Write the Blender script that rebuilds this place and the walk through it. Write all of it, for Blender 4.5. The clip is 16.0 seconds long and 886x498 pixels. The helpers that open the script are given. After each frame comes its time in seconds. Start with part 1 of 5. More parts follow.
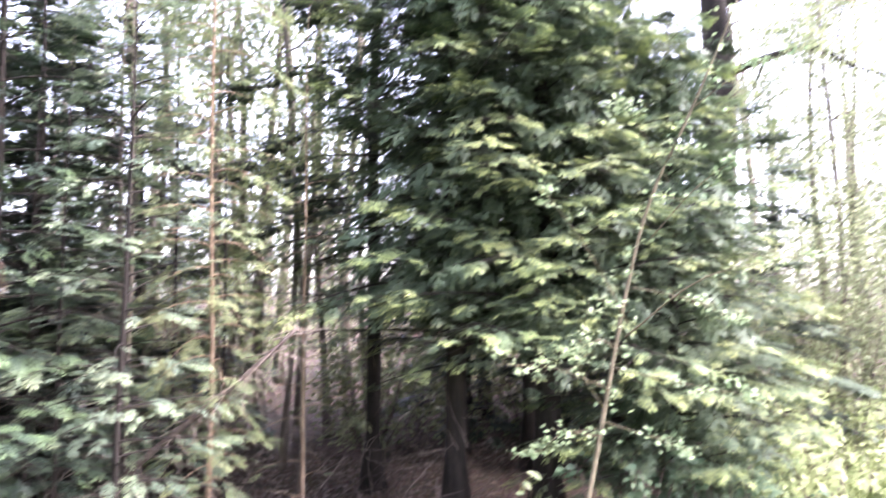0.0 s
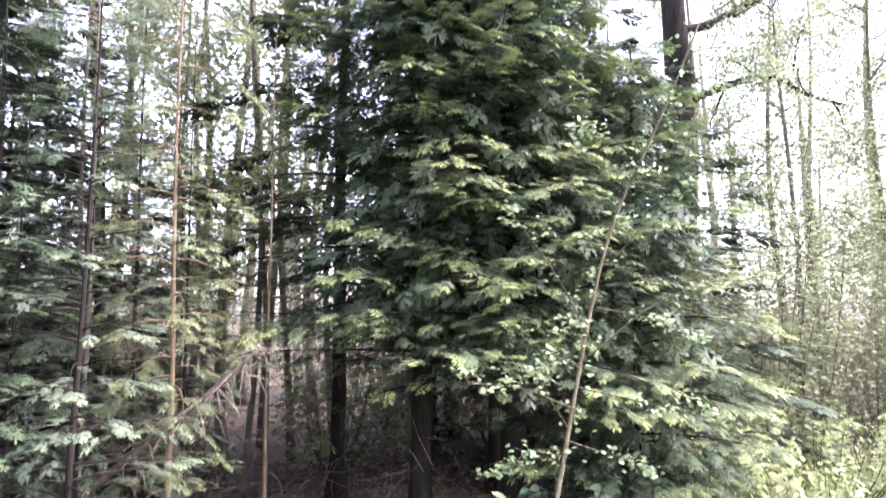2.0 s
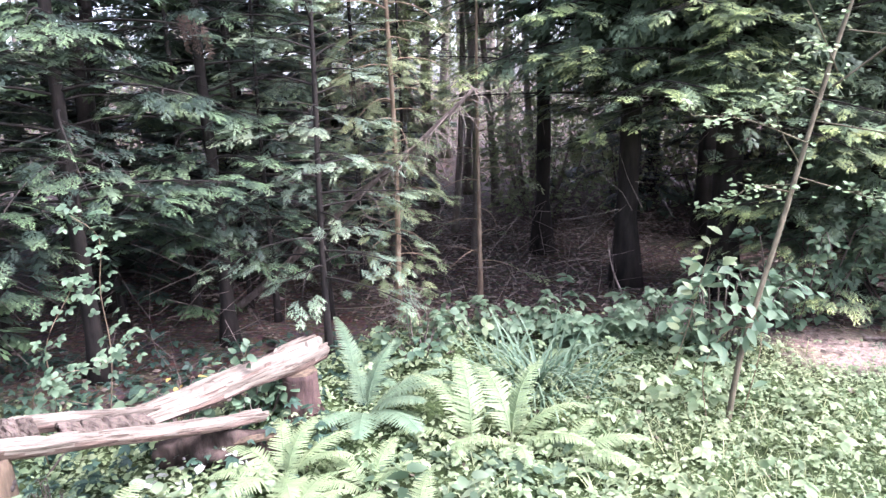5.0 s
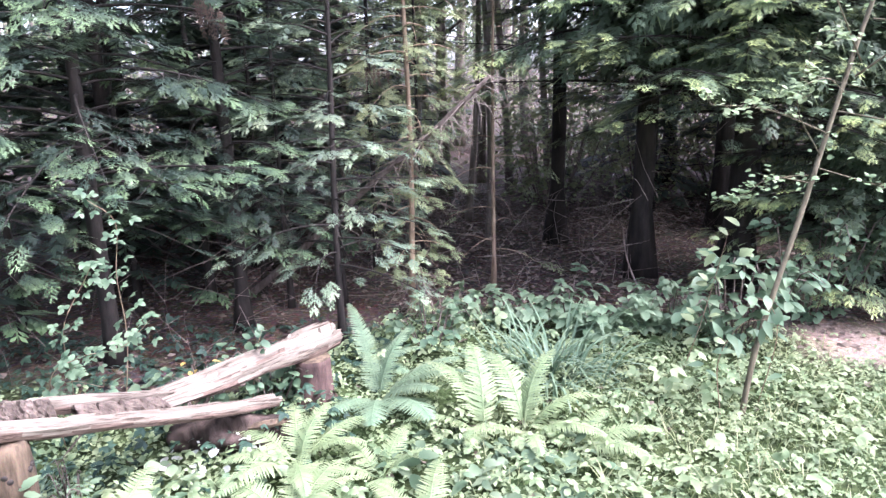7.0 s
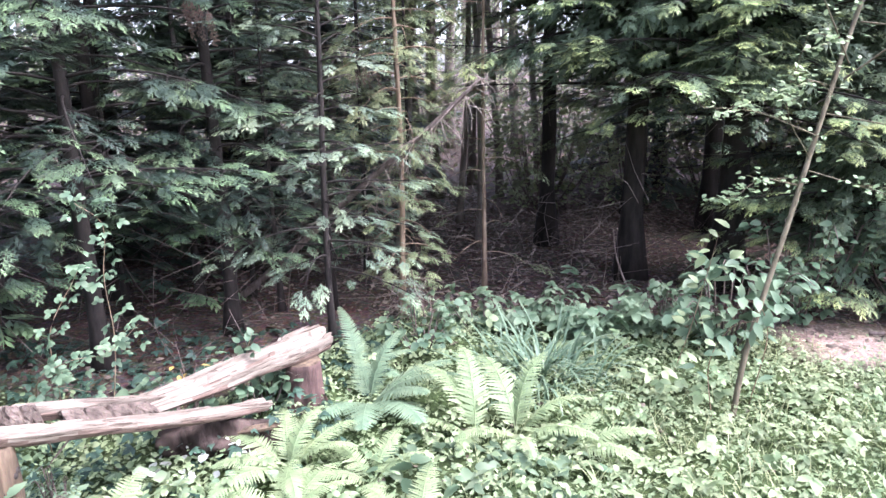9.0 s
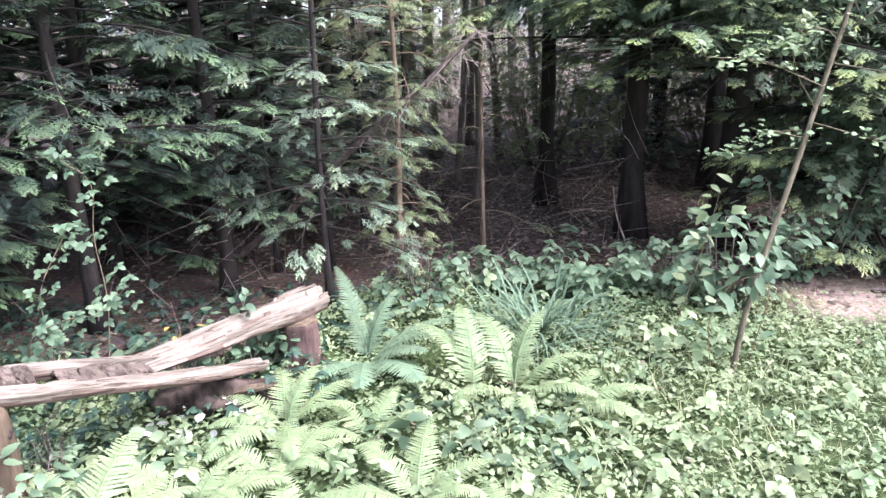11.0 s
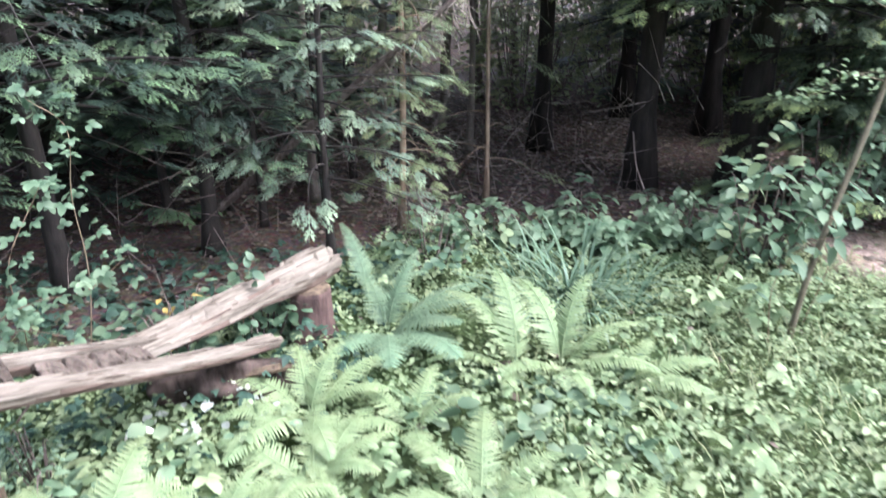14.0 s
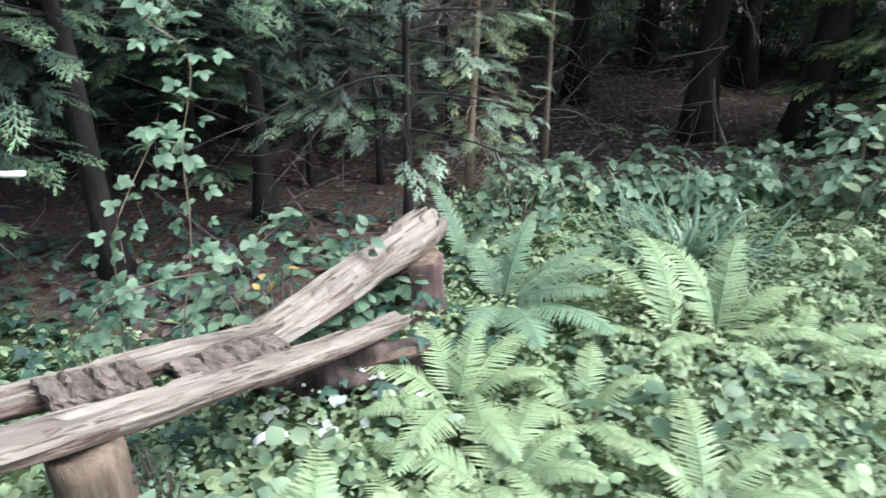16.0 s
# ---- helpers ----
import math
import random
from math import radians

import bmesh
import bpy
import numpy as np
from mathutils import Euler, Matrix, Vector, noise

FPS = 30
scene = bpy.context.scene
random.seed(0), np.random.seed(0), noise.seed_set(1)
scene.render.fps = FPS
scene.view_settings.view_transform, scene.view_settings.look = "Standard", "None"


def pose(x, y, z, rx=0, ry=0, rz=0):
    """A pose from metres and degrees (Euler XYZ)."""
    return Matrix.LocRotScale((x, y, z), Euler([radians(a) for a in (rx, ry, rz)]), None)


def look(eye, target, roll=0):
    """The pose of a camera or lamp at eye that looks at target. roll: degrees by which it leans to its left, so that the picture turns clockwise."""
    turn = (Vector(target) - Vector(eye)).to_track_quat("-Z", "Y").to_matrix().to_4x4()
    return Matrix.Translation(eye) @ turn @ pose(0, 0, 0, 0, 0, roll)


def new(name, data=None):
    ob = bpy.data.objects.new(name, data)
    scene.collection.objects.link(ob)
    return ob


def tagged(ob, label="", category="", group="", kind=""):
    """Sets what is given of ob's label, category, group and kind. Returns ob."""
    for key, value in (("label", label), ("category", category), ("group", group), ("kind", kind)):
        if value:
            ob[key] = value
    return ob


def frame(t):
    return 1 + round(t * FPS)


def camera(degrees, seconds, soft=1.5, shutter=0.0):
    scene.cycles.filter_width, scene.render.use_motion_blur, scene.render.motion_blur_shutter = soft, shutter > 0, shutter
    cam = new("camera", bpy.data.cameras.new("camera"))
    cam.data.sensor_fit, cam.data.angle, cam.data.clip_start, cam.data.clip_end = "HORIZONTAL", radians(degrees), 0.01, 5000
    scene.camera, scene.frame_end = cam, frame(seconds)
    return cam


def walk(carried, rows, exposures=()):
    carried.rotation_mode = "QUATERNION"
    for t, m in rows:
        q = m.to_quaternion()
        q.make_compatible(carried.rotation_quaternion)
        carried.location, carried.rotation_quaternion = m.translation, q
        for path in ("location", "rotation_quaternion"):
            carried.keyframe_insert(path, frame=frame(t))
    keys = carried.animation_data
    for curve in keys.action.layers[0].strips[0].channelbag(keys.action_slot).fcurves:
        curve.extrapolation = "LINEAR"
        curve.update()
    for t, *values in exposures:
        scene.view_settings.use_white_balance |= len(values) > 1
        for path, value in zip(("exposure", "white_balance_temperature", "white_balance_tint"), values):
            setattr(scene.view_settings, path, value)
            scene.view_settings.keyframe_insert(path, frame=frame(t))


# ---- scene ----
cam = camera(65.0, 16.0, soft=1.4, shutter=0.8)
METRES, EYE, TILT, LEAN, TURN = 1.87, 1.75, 4.0, 0.0, 0.0
ROWS = [
    (0.0, 0.0, 0.0, 0.0, 0.0, 0.0, -0.0),
    (0.5, 0.0012, -0.003, -0.0017, -3.02, 2.66, -0.6),
    (1.0, 0.0038, 0.0003, -0.0017, -2.49, 2.7, -0.33),
    (1.5, 0.0044, 0.0004, -0.0013, -2.44, 2.53, -0.26),
    (2.0, 0.0035, -0.0009, -0.0058, -2.69, 1.75, -0.39),
    (2.5, -0.0047, -0.0092, -0.0251, 0.97, -2.98, -0.45),
    (3.0, -0.026, -0.0211, -0.0507, 7.01, -9.25, 1.23),
    (3.5, -0.0447, -0.0247, -0.0653, 10.58, -14.21, 2.09),
    (4.0, -0.0548, -0.0265, -0.0623, 12.83, -17.91, 2.17),
    (4.5, -0.0542, -0.0295, -0.0646, 11.5, -17.95, 1.87),
    (5.0, -0.0525, -0.0328, -0.0636, 12.63, -17.6, 2.32),
    (7.5, -0.0572, -0.0291, -0.0643, 13.84, -18.66, 2.05),
    (8.0, -0.0573, -0.0297, -0.0637, 13.35, -17.61, 2.16),
    (8.5, -0.06, -0.0267, -0.0629, 13.07, -17.79, 1.85),
    (11.0, -0.0612, -0.0005, -0.0892, 12.81, -21.42, 2.27),
    (11.5, -0.0357, 0.0362, -0.0906, 17.03, -21.01, 2.88),
    (12.0, -0.0344, 0.0665, -0.0908, 19.41, -22.73, 3.58),
    (12.5, -0.0522, 0.0681, -0.1012, 20.05, -20.32, 3.32),
    (13.0, -0.1443, 0.0874, -0.1188, 15.83, -23.56, 2.78),
    (13.5, -0.2393, 0.1221, -0.1233, 13.05, -27.16, 1.84),
    (14.0, -0.2982, 0.1743, -0.1343, 8.82, -26.28, 0.77),
    (14.5, -0.3778, 0.2347, -0.1482, 14.18, -23.33, 1.29),
    (15.0, -0.5067, 0.2733, -0.1825, 9.95, -25.52, -0.07),
    (15.5, -0.5981, 0.2788, -0.1985, 5.05, -28.41, 0.15),
    (16.0, -0.6817, 0.3149, -0.2275, 4.77, -29.41, -0.21),
]
EXPOSURES = [(0.0, 3.75, 6200, 32), (1.0, 3.35, 6100, 33), (2.0, 3.32, 6150, 32), (2.5, 3.12, 6200, 33), (3.0, 3.10, 6300, 34), (3.5, 3.14, 6400, 33), (4.0, 3.12, 5780, 30),
             (8.5, 3.12, 5660, 28), (11.0, 2.97, 5760, 24), (13.0, 2.80, 5660, 19), (15.0, 2.63, 5580, 14), (16.0, 2.48, 5520, 11)]
walk(cam, [(t, pose(0, 0, EYE, TILT, LEAN, TURN) @ pose(METRES * x, METRES * y, METRES * z, 90 + pitch, roll, yaw)) for t, x, y, z, yaw, pitch, roll in ROWS], EXPOSURES)

# ---- daylight: bright thin cloud, sun high and ahead to one side ----
SUN_AZ, SUN_EL = 100.0, 56.0      # degrees clockwise from +y, and above the horizon
world = bpy.data.worlds.new("sky")
scene.world = world
world.use_nodes = True
wn, wl = world.node_tree.nodes, world.node_tree.links
sky = wn.new("ShaderNodeTexSky")
sky.sky_type, sky.sun_disc = "NISHITA", False
sky.sun_elevation, sky.sun_rotation = radians(SUN_EL), radians(SUN_AZ)
sky.dust_density, sky.air_density = 3.0, 1.0
cloud = wn.new("ShaderNodeHueSaturation")
cloud.inputs["Saturation"].default_value = 0.55
wl.new(sky.outputs[0], cloud.inputs["Color"])
wl.new(cloud.outputs[0], wn["Background"].inputs["Color"])
wn["Background"].inputs["Strength"].default_value = 0.15
sun = new("sun", bpy.data.lights.new("sun", "SUN"))
sun.data.energy, sun.data.angle, sun.data.color = 1.5, radians(25), (1.0, 0.97, 0.92)
az, el = radians(SUN_AZ), radians(SUN_EL)
sun.matrix_world = look((6, 6, 9), (6 - math.sin(az) * math.cos(el), 6 - math.cos(az) * math.cos(el), 9 - math.sin(el)))

# ---- materials ----
def nodes_of(name):
    m = bpy.data.materials.new(name)
    m.use_nodes = True
    return m, m.node_tree.nodes, m.node_tree.links


def ramp(nt, stops):
    r = nt.new("ShaderNodeValToRGB")
    el_ = r.color_ramp.elements
    while len(el_) < len(stops):
        el_.new(0.5)
    for e, (p, c) in zip(el_, stops):
        e.position, e.color = p, (*c, 1)
    return r


def noise_tex(nt, ln, scale, detail=4.0, rough=0.6, stretch=None):
    n = nt.new("ShaderNodeTexNoise")
    n.inputs["Scale"].default_value, n.inputs["Detail"].default_value, n.inputs["Roughness"].default_value = scale, detail, rough
    co = nt.new("ShaderNodeTexCoord")
    if stretch:
        mp = nt.new("ShaderNodeMapping")
        mp.inputs["Scale"].default_value = stretch
        ln.new(co.outputs["Object"], mp.inputs["Vector"])
        ln.new(mp.outputs[0], n.inputs["Vector"])
    else:
        ln.new(co.outputs["Object"], n.inputs["Vector"])
    return n


def mixed(nt, ln, a, b, fac, kind="MIX"):
    """a, b, fac: sockets or values."""
    x = nt.new("ShaderNodeMix")
    x.data_type, x.blend_type = "RGBA", kind
    for socket, v in ((x.inputs[6], a), (x.inputs[7], b), (x.inputs[0], fac)):
        if isinstance(v, bpy.types.NodeSocket):
            ln.new(v, socket)
        elif isinstance(v, tuple):
            socket.default_value = (*v, 1)
        else:
            socket.default_value = v
    return x.outputs[2]


def bumped(nt, ln, height, bsdf, strength, distance):
    b = nt.new("ShaderNodeBump")
    b.inputs["Strength"].default_value, b.inputs["Distance"].default_value = strength, distance
    ln.new(height, b.inputs["Height"])
    ln.new(b.outputs[0], bsdf.inputs["Normal"])


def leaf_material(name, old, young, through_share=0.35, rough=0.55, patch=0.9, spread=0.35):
    """Leaves: older growth towards young growth by the mesh's 'tip', each leaf a little different. Cypress crowns also
    put light and shade into 'tip'.
    """
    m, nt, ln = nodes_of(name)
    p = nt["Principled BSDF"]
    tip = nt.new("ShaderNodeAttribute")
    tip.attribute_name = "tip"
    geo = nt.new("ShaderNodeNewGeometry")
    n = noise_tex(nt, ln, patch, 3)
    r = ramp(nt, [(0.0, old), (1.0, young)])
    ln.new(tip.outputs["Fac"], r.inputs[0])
    hs = nt.new("ShaderNodeHueSaturation")
    va = nt.new("ShaderNodeMapRange")
    va.inputs[3].default_value, va.inputs[4].default_value = 1 - spread, 1 + spread
    info = nt.new("ShaderNodeObjectInfo")
    both = nt.new("ShaderNodeMath")
    both.operation = "MULTIPLY_ADD"
    both.inputs[1].default_value = 0.65
    ln.new(geo.outputs["Random Per Island"], both.inputs[0])
    own = nt.new("ShaderNodeMath")
    own.operation = "MULTIPLY"
    own.inputs[1].default_value = 0.35
    ln.new(info.outputs["Random"], own.inputs[0])
    ln.new(own.outputs[0], both.inputs[2])
    ln.new(both.outputs[0], va.inputs[0])
    ln.new(va.outputs[0], hs.inputs["Value"])
    hu = nt.new("ShaderNodeMapRange")
    hu.inputs[1].default_value, hu.inputs[2].default_value = 0.3, 0.7
    hu.inputs[3].default_value, hu.inputs[4].default_value = 0.475, 0.52
    ln.new(n.outputs[0], hu.inputs[0])
    ln.new(hu.outputs[0], hs.inputs["Hue"])
    ln.new(r.outputs[0], hs.inputs["Color"])
    ln.new(hs.outputs[0], p.inputs["Base Color"])
    p.inputs["Roughness"].default_value = rough
    p.inputs["Specular IOR Level"].default_value = 0.25
    tr = nt.new("ShaderNodeBsdfTranslucent")
    ln.new(hs.outputs[0], tr.inputs["Color"])
    mx = nt.new("ShaderNodeMixShader")
    mx.inputs[0].default_value = through_share
    ln.new(p.outputs[0], mx.inputs[1])
    ln.new(tr.outputs[0], mx.inputs[2])
    ln.new(mx.outputs[0], nt["Material Output"].inputs["Surface"])
    return m


def bark_material(name, dark, light, scale=14.0, deep=0.012, moss=None):
    m, nt, ln = nodes_of(name)
    p = nt["Principled BSDF"]
    n = noise_tex(nt, ln, scale, 6, 0.65, (1, 1, 0.22))
    fine = noise_tex(nt, ln, scale * 6, 4, 0.6)
    r = ramp(nt, [(0.32, dark), (0.62, light)])
    ln.new(n.outputs[0], r.inputs[0])
    c = mixed(nt, ln, r.outputs[0], fine.outputs[1], 0.25, "OVERLAY")
    if moss:
        big = noise_tex(nt, ln, 2.3, 4, 0.7)
        mr = ramp(nt, [(0.5, (0, 0, 0)), (0.66, (1, 1, 1))])
        ln.new(big.outputs[0], mr.inputs[0])
        c = mixed(nt, ln, c, moss, mr.outputs[0])
    ln.new(c, p.inputs["Base Color"])
    p.inputs["Roughness"].default_value = 0.9
    p.inputs["Specular IOR Level"].default_value = 0.2
    bumped(nt, ln, n.outputs[0], p, 0.9, deep)
    return m


def split_wood_material(name, pale, mid, dark, stretch):
    """Weathered split wood: grain along one axis, dark checks, brown stains."""
    m, nt, ln = nodes_of(name)
    p = nt["Principled BSDF"]
    g = noise_tex(nt, ln, 34, 8, 0.75, stretch)
    st = noise_tex(nt, ln, 11, 5, 0.65, tuple(max(0.2, v) for v in stretch))
    ck = noise_tex(nt, ln, 75, 4, 0.6, stretch)
    r = ramp(nt, [(0.34, dark), (0.45, mid), (0.58, pale)])
    ln.new(g.outputs[0], r.inputs[0])
    s = ramp(nt, [(0.48, (0, 0, 0)), (0.6, (1, 1, 1))])
    ln.new(st.outputs[0], s.inputs[0])
    c = mixed(nt, ln, r.outputs[0], tuple(v * 0.72 for v in mid), s.outputs[0])
    k = ramp(nt, [(0.36, (0.25, 0.2, 0.17)), (0.43, (1, 1, 1))])
    ln.new(ck.outputs[0], k.inputs[0])
    c = mixed(nt, ln, c, k.outputs[0], 0.85, "MULTIPLY")
    ln.new(c, p.inputs["Base Color"])
    p.inputs["Roughness"].default_value = 0.85
    p.inputs["Specular IOR Level"].default_value = 0.2
    bumped(nt, ln, ck.outputs[0], p, 1.0, 0.008)
    return m


def plain_material(name, colour, rough=0.7, vary=0.25, scale=30.0):
    m, nt, ln = nodes_of(name)
    p = nt["Principled BSDF"]
    n = noise_tex(nt, ln, scale, 5)
    c = mixed(nt, ln, tuple(v * (1 - vary) for v in colour), tuple(min(1, v * (1 + vary)) for v in colour), n.outputs[0])
    ln.new(c, p.inputs["Base Color"])
    p.inputs["Roughness"].default_value = rough
    bumped(nt, ln, n.outputs[0], p, 0.4, 0.004)
    return m


def ground_material():
    """Leaf litter and soil in the wood, mossy green turf in the open, and a trodden pale patch of path."""
    m, nt, ln = nodes_of("forest_floor")
    p = nt["Principled BSDF"]
    n1, n2, n3 = noise_tex(nt, ln, 38, 6, 0.7), noise_tex(nt, ln, 3.0, 4), noise_tex(nt, ln, 130, 3)
    vor = nt.new("ShaderNodeTexVoronoi")
    vor.inputs["Scale"].default_value = 34
    co = nt.new("ShaderNodeTexCoord")
    ln.new(co.outputs["Object"], vor.inputs["Vector"])
    litter = ramp(nt, [(0.3, (0.020, 0.014, 0.010)), (0.55, (0.072, 0.052, 0.040)), (0.75, (0.16, 0.122, 0.096))])
    ln.new(n1.outputs[0], litter.inputs[0])
    flakes = mixed(nt, ln, litter.outputs[0], vor.outputs["Color"], 0.3, "SOFT_LIGHT")
    green = ramp(nt, [(0.35, (0.025, 0.038, 0.014)), (0.7, (0.07, 0.098, 0.034))])
    ln.new(n1.outputs[0], green.inputs[0])
    attr = nt.new("ShaderNodeAttribute")
    attr.attribute_name = "turf"
    a2 = nt.new("ShaderNodeAttribute")
    a2.attribute_name = "path"
    c = mixed(nt, ln, flakes, green.outputs[0], attr.outputs["Fac"])
    soil = ramp(nt, [(0.35, (0.16, 0.115, 0.09)), (0.65, (0.31, 0.24, 0.195))])
    ln.new(n1.outputs[0], soil.inputs[0])
    c = mixed(nt, ln, c, soil.outputs[0], a2.outputs["Fac"])
    c = mixed(nt, ln, c, n2.outputs[1], 0.2, "OVERLAY")
    ln.new(c, p.inputs["Base Color"])
    p.inputs["Roughness"].default_value = 0.95
    p.inputs["Specular IOR Level"].default_value = 0.15
    bumped(nt, ln, n1.outputs[0], p, 1.0, 0.02)
    return m


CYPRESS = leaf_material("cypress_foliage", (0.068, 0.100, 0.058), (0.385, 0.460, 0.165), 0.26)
# bluish young foliage, its colour darkened for the shade on the bench side
CYPRESS_BLUE_SHADED = leaf_material("shaded_young_cypress_foliage", (0.022, 0.037, 0.026), (0.142, 0.212, 0.094), 0.16)
SPARSE = leaf_material("sparse_conifer_foliage", (0.145, 0.185, 0.095), (0.330, 0.375, 0.180), 0.45)
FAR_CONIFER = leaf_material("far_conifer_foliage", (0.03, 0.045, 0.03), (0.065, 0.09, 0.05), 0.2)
BROADLEAF = leaf_material("broadleaf", (0.150, 0.185, 0.100), (0.300, 0.340, 0.190), 0.6)
CYPRESS_PALE = leaf_material("pale_cypress_foliage", (0.110, 0.152, 0.105), (0.330, 0.410, 0.235), 0.35)
SAPLING_LEAF = leaf_material("sapling_leaf", (0.120, 0.185, 0.095), (0.270, 0.350, 0.190), 0.4, 0.45)
FERN = leaf_material("fern_green", (0.140, 0.205, 0.092), (0.290, 0.350, 0.185), 0.4, 0.55, 2.0, 0.2)
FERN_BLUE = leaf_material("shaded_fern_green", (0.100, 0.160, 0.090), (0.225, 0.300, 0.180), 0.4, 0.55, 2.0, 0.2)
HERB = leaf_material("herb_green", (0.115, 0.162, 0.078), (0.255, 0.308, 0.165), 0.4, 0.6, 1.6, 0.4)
BRAMBLE = leaf_material("bramble_green", (0.050, 0.094, 0.053), (0.138, 0.200, 0.116), 0.35, 0.55, 2.0, 0.3)
BRAMBLE_LIGHT = leaf_material("light_bramble_green", (0.072, 0.120, 0.066), (0.170, 0.230, 0.135), 0.35, 0.55, 2.0, 0.3)
IVY = leaf_material("ivy_green", (0.016, 0.036, 0.024), (0.040, 0.074, 0.048), 0.15, 0.55, 2.0, 0.35)
GRASS = leaf_material("grass_green", (0.126, 0.163, 0.066), (0.302, 0.327, 0.174), 0.35, 0.5, 1.5, 0.35)
STRAP = leaf_material("strap_leaf_green", (0.070, 0.122, 0.074), (0.180, 0.245, 0.150), 0.25, 0.35, 3.0, 0.35)
NETTLE = leaf_material("nettle_green", (0.135, 0.180, 0.072), (0.270, 0.320, 0.150), 0.45)
DEAD_LEAF = leaf_material("dead_foliage", (0.065, 0.042, 0.033), (0.156, 0.111, 0.085), 0.2)
DRY_LEAF = leaf_material("fallen_leaf", (0.066, 0.050, 0.038), (0.215, 0.172, 0.135), 0.15, 0.7, 4.0, 0.5)
YELLOW_LEAF = leaf_material("yellowed_leaf", (0.26, 0.19, 0.05), (0.40, 0.31, 0.09), 0.4)
WHITE_LEAF = leaf_material("pale_leaf", (0.385, 0.406, 0.350), (0.525, 0.546, 0.490), 0.3)
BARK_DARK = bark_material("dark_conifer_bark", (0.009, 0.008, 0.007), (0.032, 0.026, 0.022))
BARK_RED = bark_material("reddish_stem_bark", (0.10, 0.068, 0.045), (0.27, 0.20, 0.135), 30, 0.004)
BARK_GREY = bark_material("grey_bark", (0.07, 0.055, 0.045), (0.20, 0.17, 0.14), 10, 0.012, (0.06, 0.085, 0.03))
BARK_SAPLING = bark_material("sapling_bark", (0.055, 0.048, 0.030), (0.150, 0.130, 0.084), 40, 0.002)
TWIG = bark_material("dead_twig", (0.049, 0.035, 0.028), (0.140, 0.112, 0.095), 40, 0.001)
# light tan twigs, paler still to stand in for light in the gap
TWIG_PALE = bark_material("pale_lit_twig", (0.10, 0.080, 0.065), (0.24, 0.20, 0.165), 40, 0.001)
STUMP_BARK = bark_material("stump_bark", (0.025, 0.016, 0.014), (0.108, 0.068, 0.057), 22, 0.006)
STUMP_PALE = bark_material("barkless_stump", (0.024, 0.017, 0.011), (0.110, 0.080, 0.052), 26, 0.010)
LOG_BARK = bark_material("loose_bark", (0.028, 0.021, 0.016), (0.110, 0.086, 0.068), 24, 0.012)
ROTTEN = bark_material("rotten_wood", (0.014, 0.010, 0.008), (0.070, 0.050, 0.040), 18, 0.015)
WOOD = split_wood_material("weathered_split_wood", (0.185, 0.158, 0.126), (0.136, 0.112, 0.086), (0.050, 0.042, 0.032), (1, 0.06, 1))
WOOD_TORN = split_wood_material("torn_heartwood", (0.150, 0.108, 0.085), (0.095, 0.066, 0.050), (0.032, 0.022, 0.017), (1, 0.10, 1))
GROUND = ground_material()
FUNGUS = plain_material("bracket_fungus", (0.72, 0.68, 0.62), 0.6, 0.15)
HOLE = plain_material("beetle_hole_dark", (0.02, 0.014, 0.01), 0.9)

# ---- building blocks ----
rng = np.random.default_rng(7)


def mesh_from(name, verts, faces, material, tip=None, smooth=True):
    """A mesh from arrays: verts (n, 3), faces (k, 3 or 4)."""
    me = bpy.data.meshes.new(name)
    verts, faces = np.asarray(verts, np.float32), np.asarray(faces, np.int32)
    k, side = faces.shape
    me.vertices.add(len(verts))
    me.vertices.foreach_set("co", verts.ravel())
    me.loops.add(k * side)
    me.loops.foreach_set("vertex_index", faces.ravel())
    me.polygons.add(k)
    me.polygons.foreach_set("loop_start", np.arange(0, k * side, side, dtype=np.int32))
    me.polygons.foreach_set("use_smooth", np.full(k, smooth))
    if tip is not None:
        a = me.attributes.new("tip", "FLOAT", "POINT")
        a.data.foreach_set("value", np.asarray(tip, np.float32))
    me.update(calc_edges=True)
    me.materials.append(material)
    return me


class Heap:
    """Gathers arrays of one mesh."""
    def __init__(self):
        self.v, self.f, self.t, self.n = [], [], [], 0

    def add(self, v, f, t=None):
        self.v.append(v), self.f.append(np.asarray(f) + self.n), self.t.append(np.zeros(len(v)) if t is None else t)
        self.n += len(v)

    def mesh(self, name, material, smooth=True):
        return mesh_from(name, np.concatenate(self.v), np.concatenate(self.f), material, np.concatenate(self.t), smooth)


def thing(name, at, label, category, group="", kind=""):
    ob = new(name)
    ob.location = at
    return tagged(ob, label, category, group, kind)


def piece(name, me, parent, label=""):
    """One mesh as a part; its coordinates are the thing's own."""
    ob = new(name, me)
    ob.parent = parent
    if label:
        ob["label"] = label
    return ob


def unit(v):
    v = np.asarray(v, float)
    return v / np.maximum(np.linalg.norm(v, axis=-1, keepdims=True), 1e-9)


def frames_of(d, n):
    """Turning matrices (k, 3, 3) whose x runs along d and whose z is nearest to n."""
    x = unit(d)
    y = unit(np.cross(n, x))
    return np.stack([x, y, np.cross(x, y)], axis=-1)


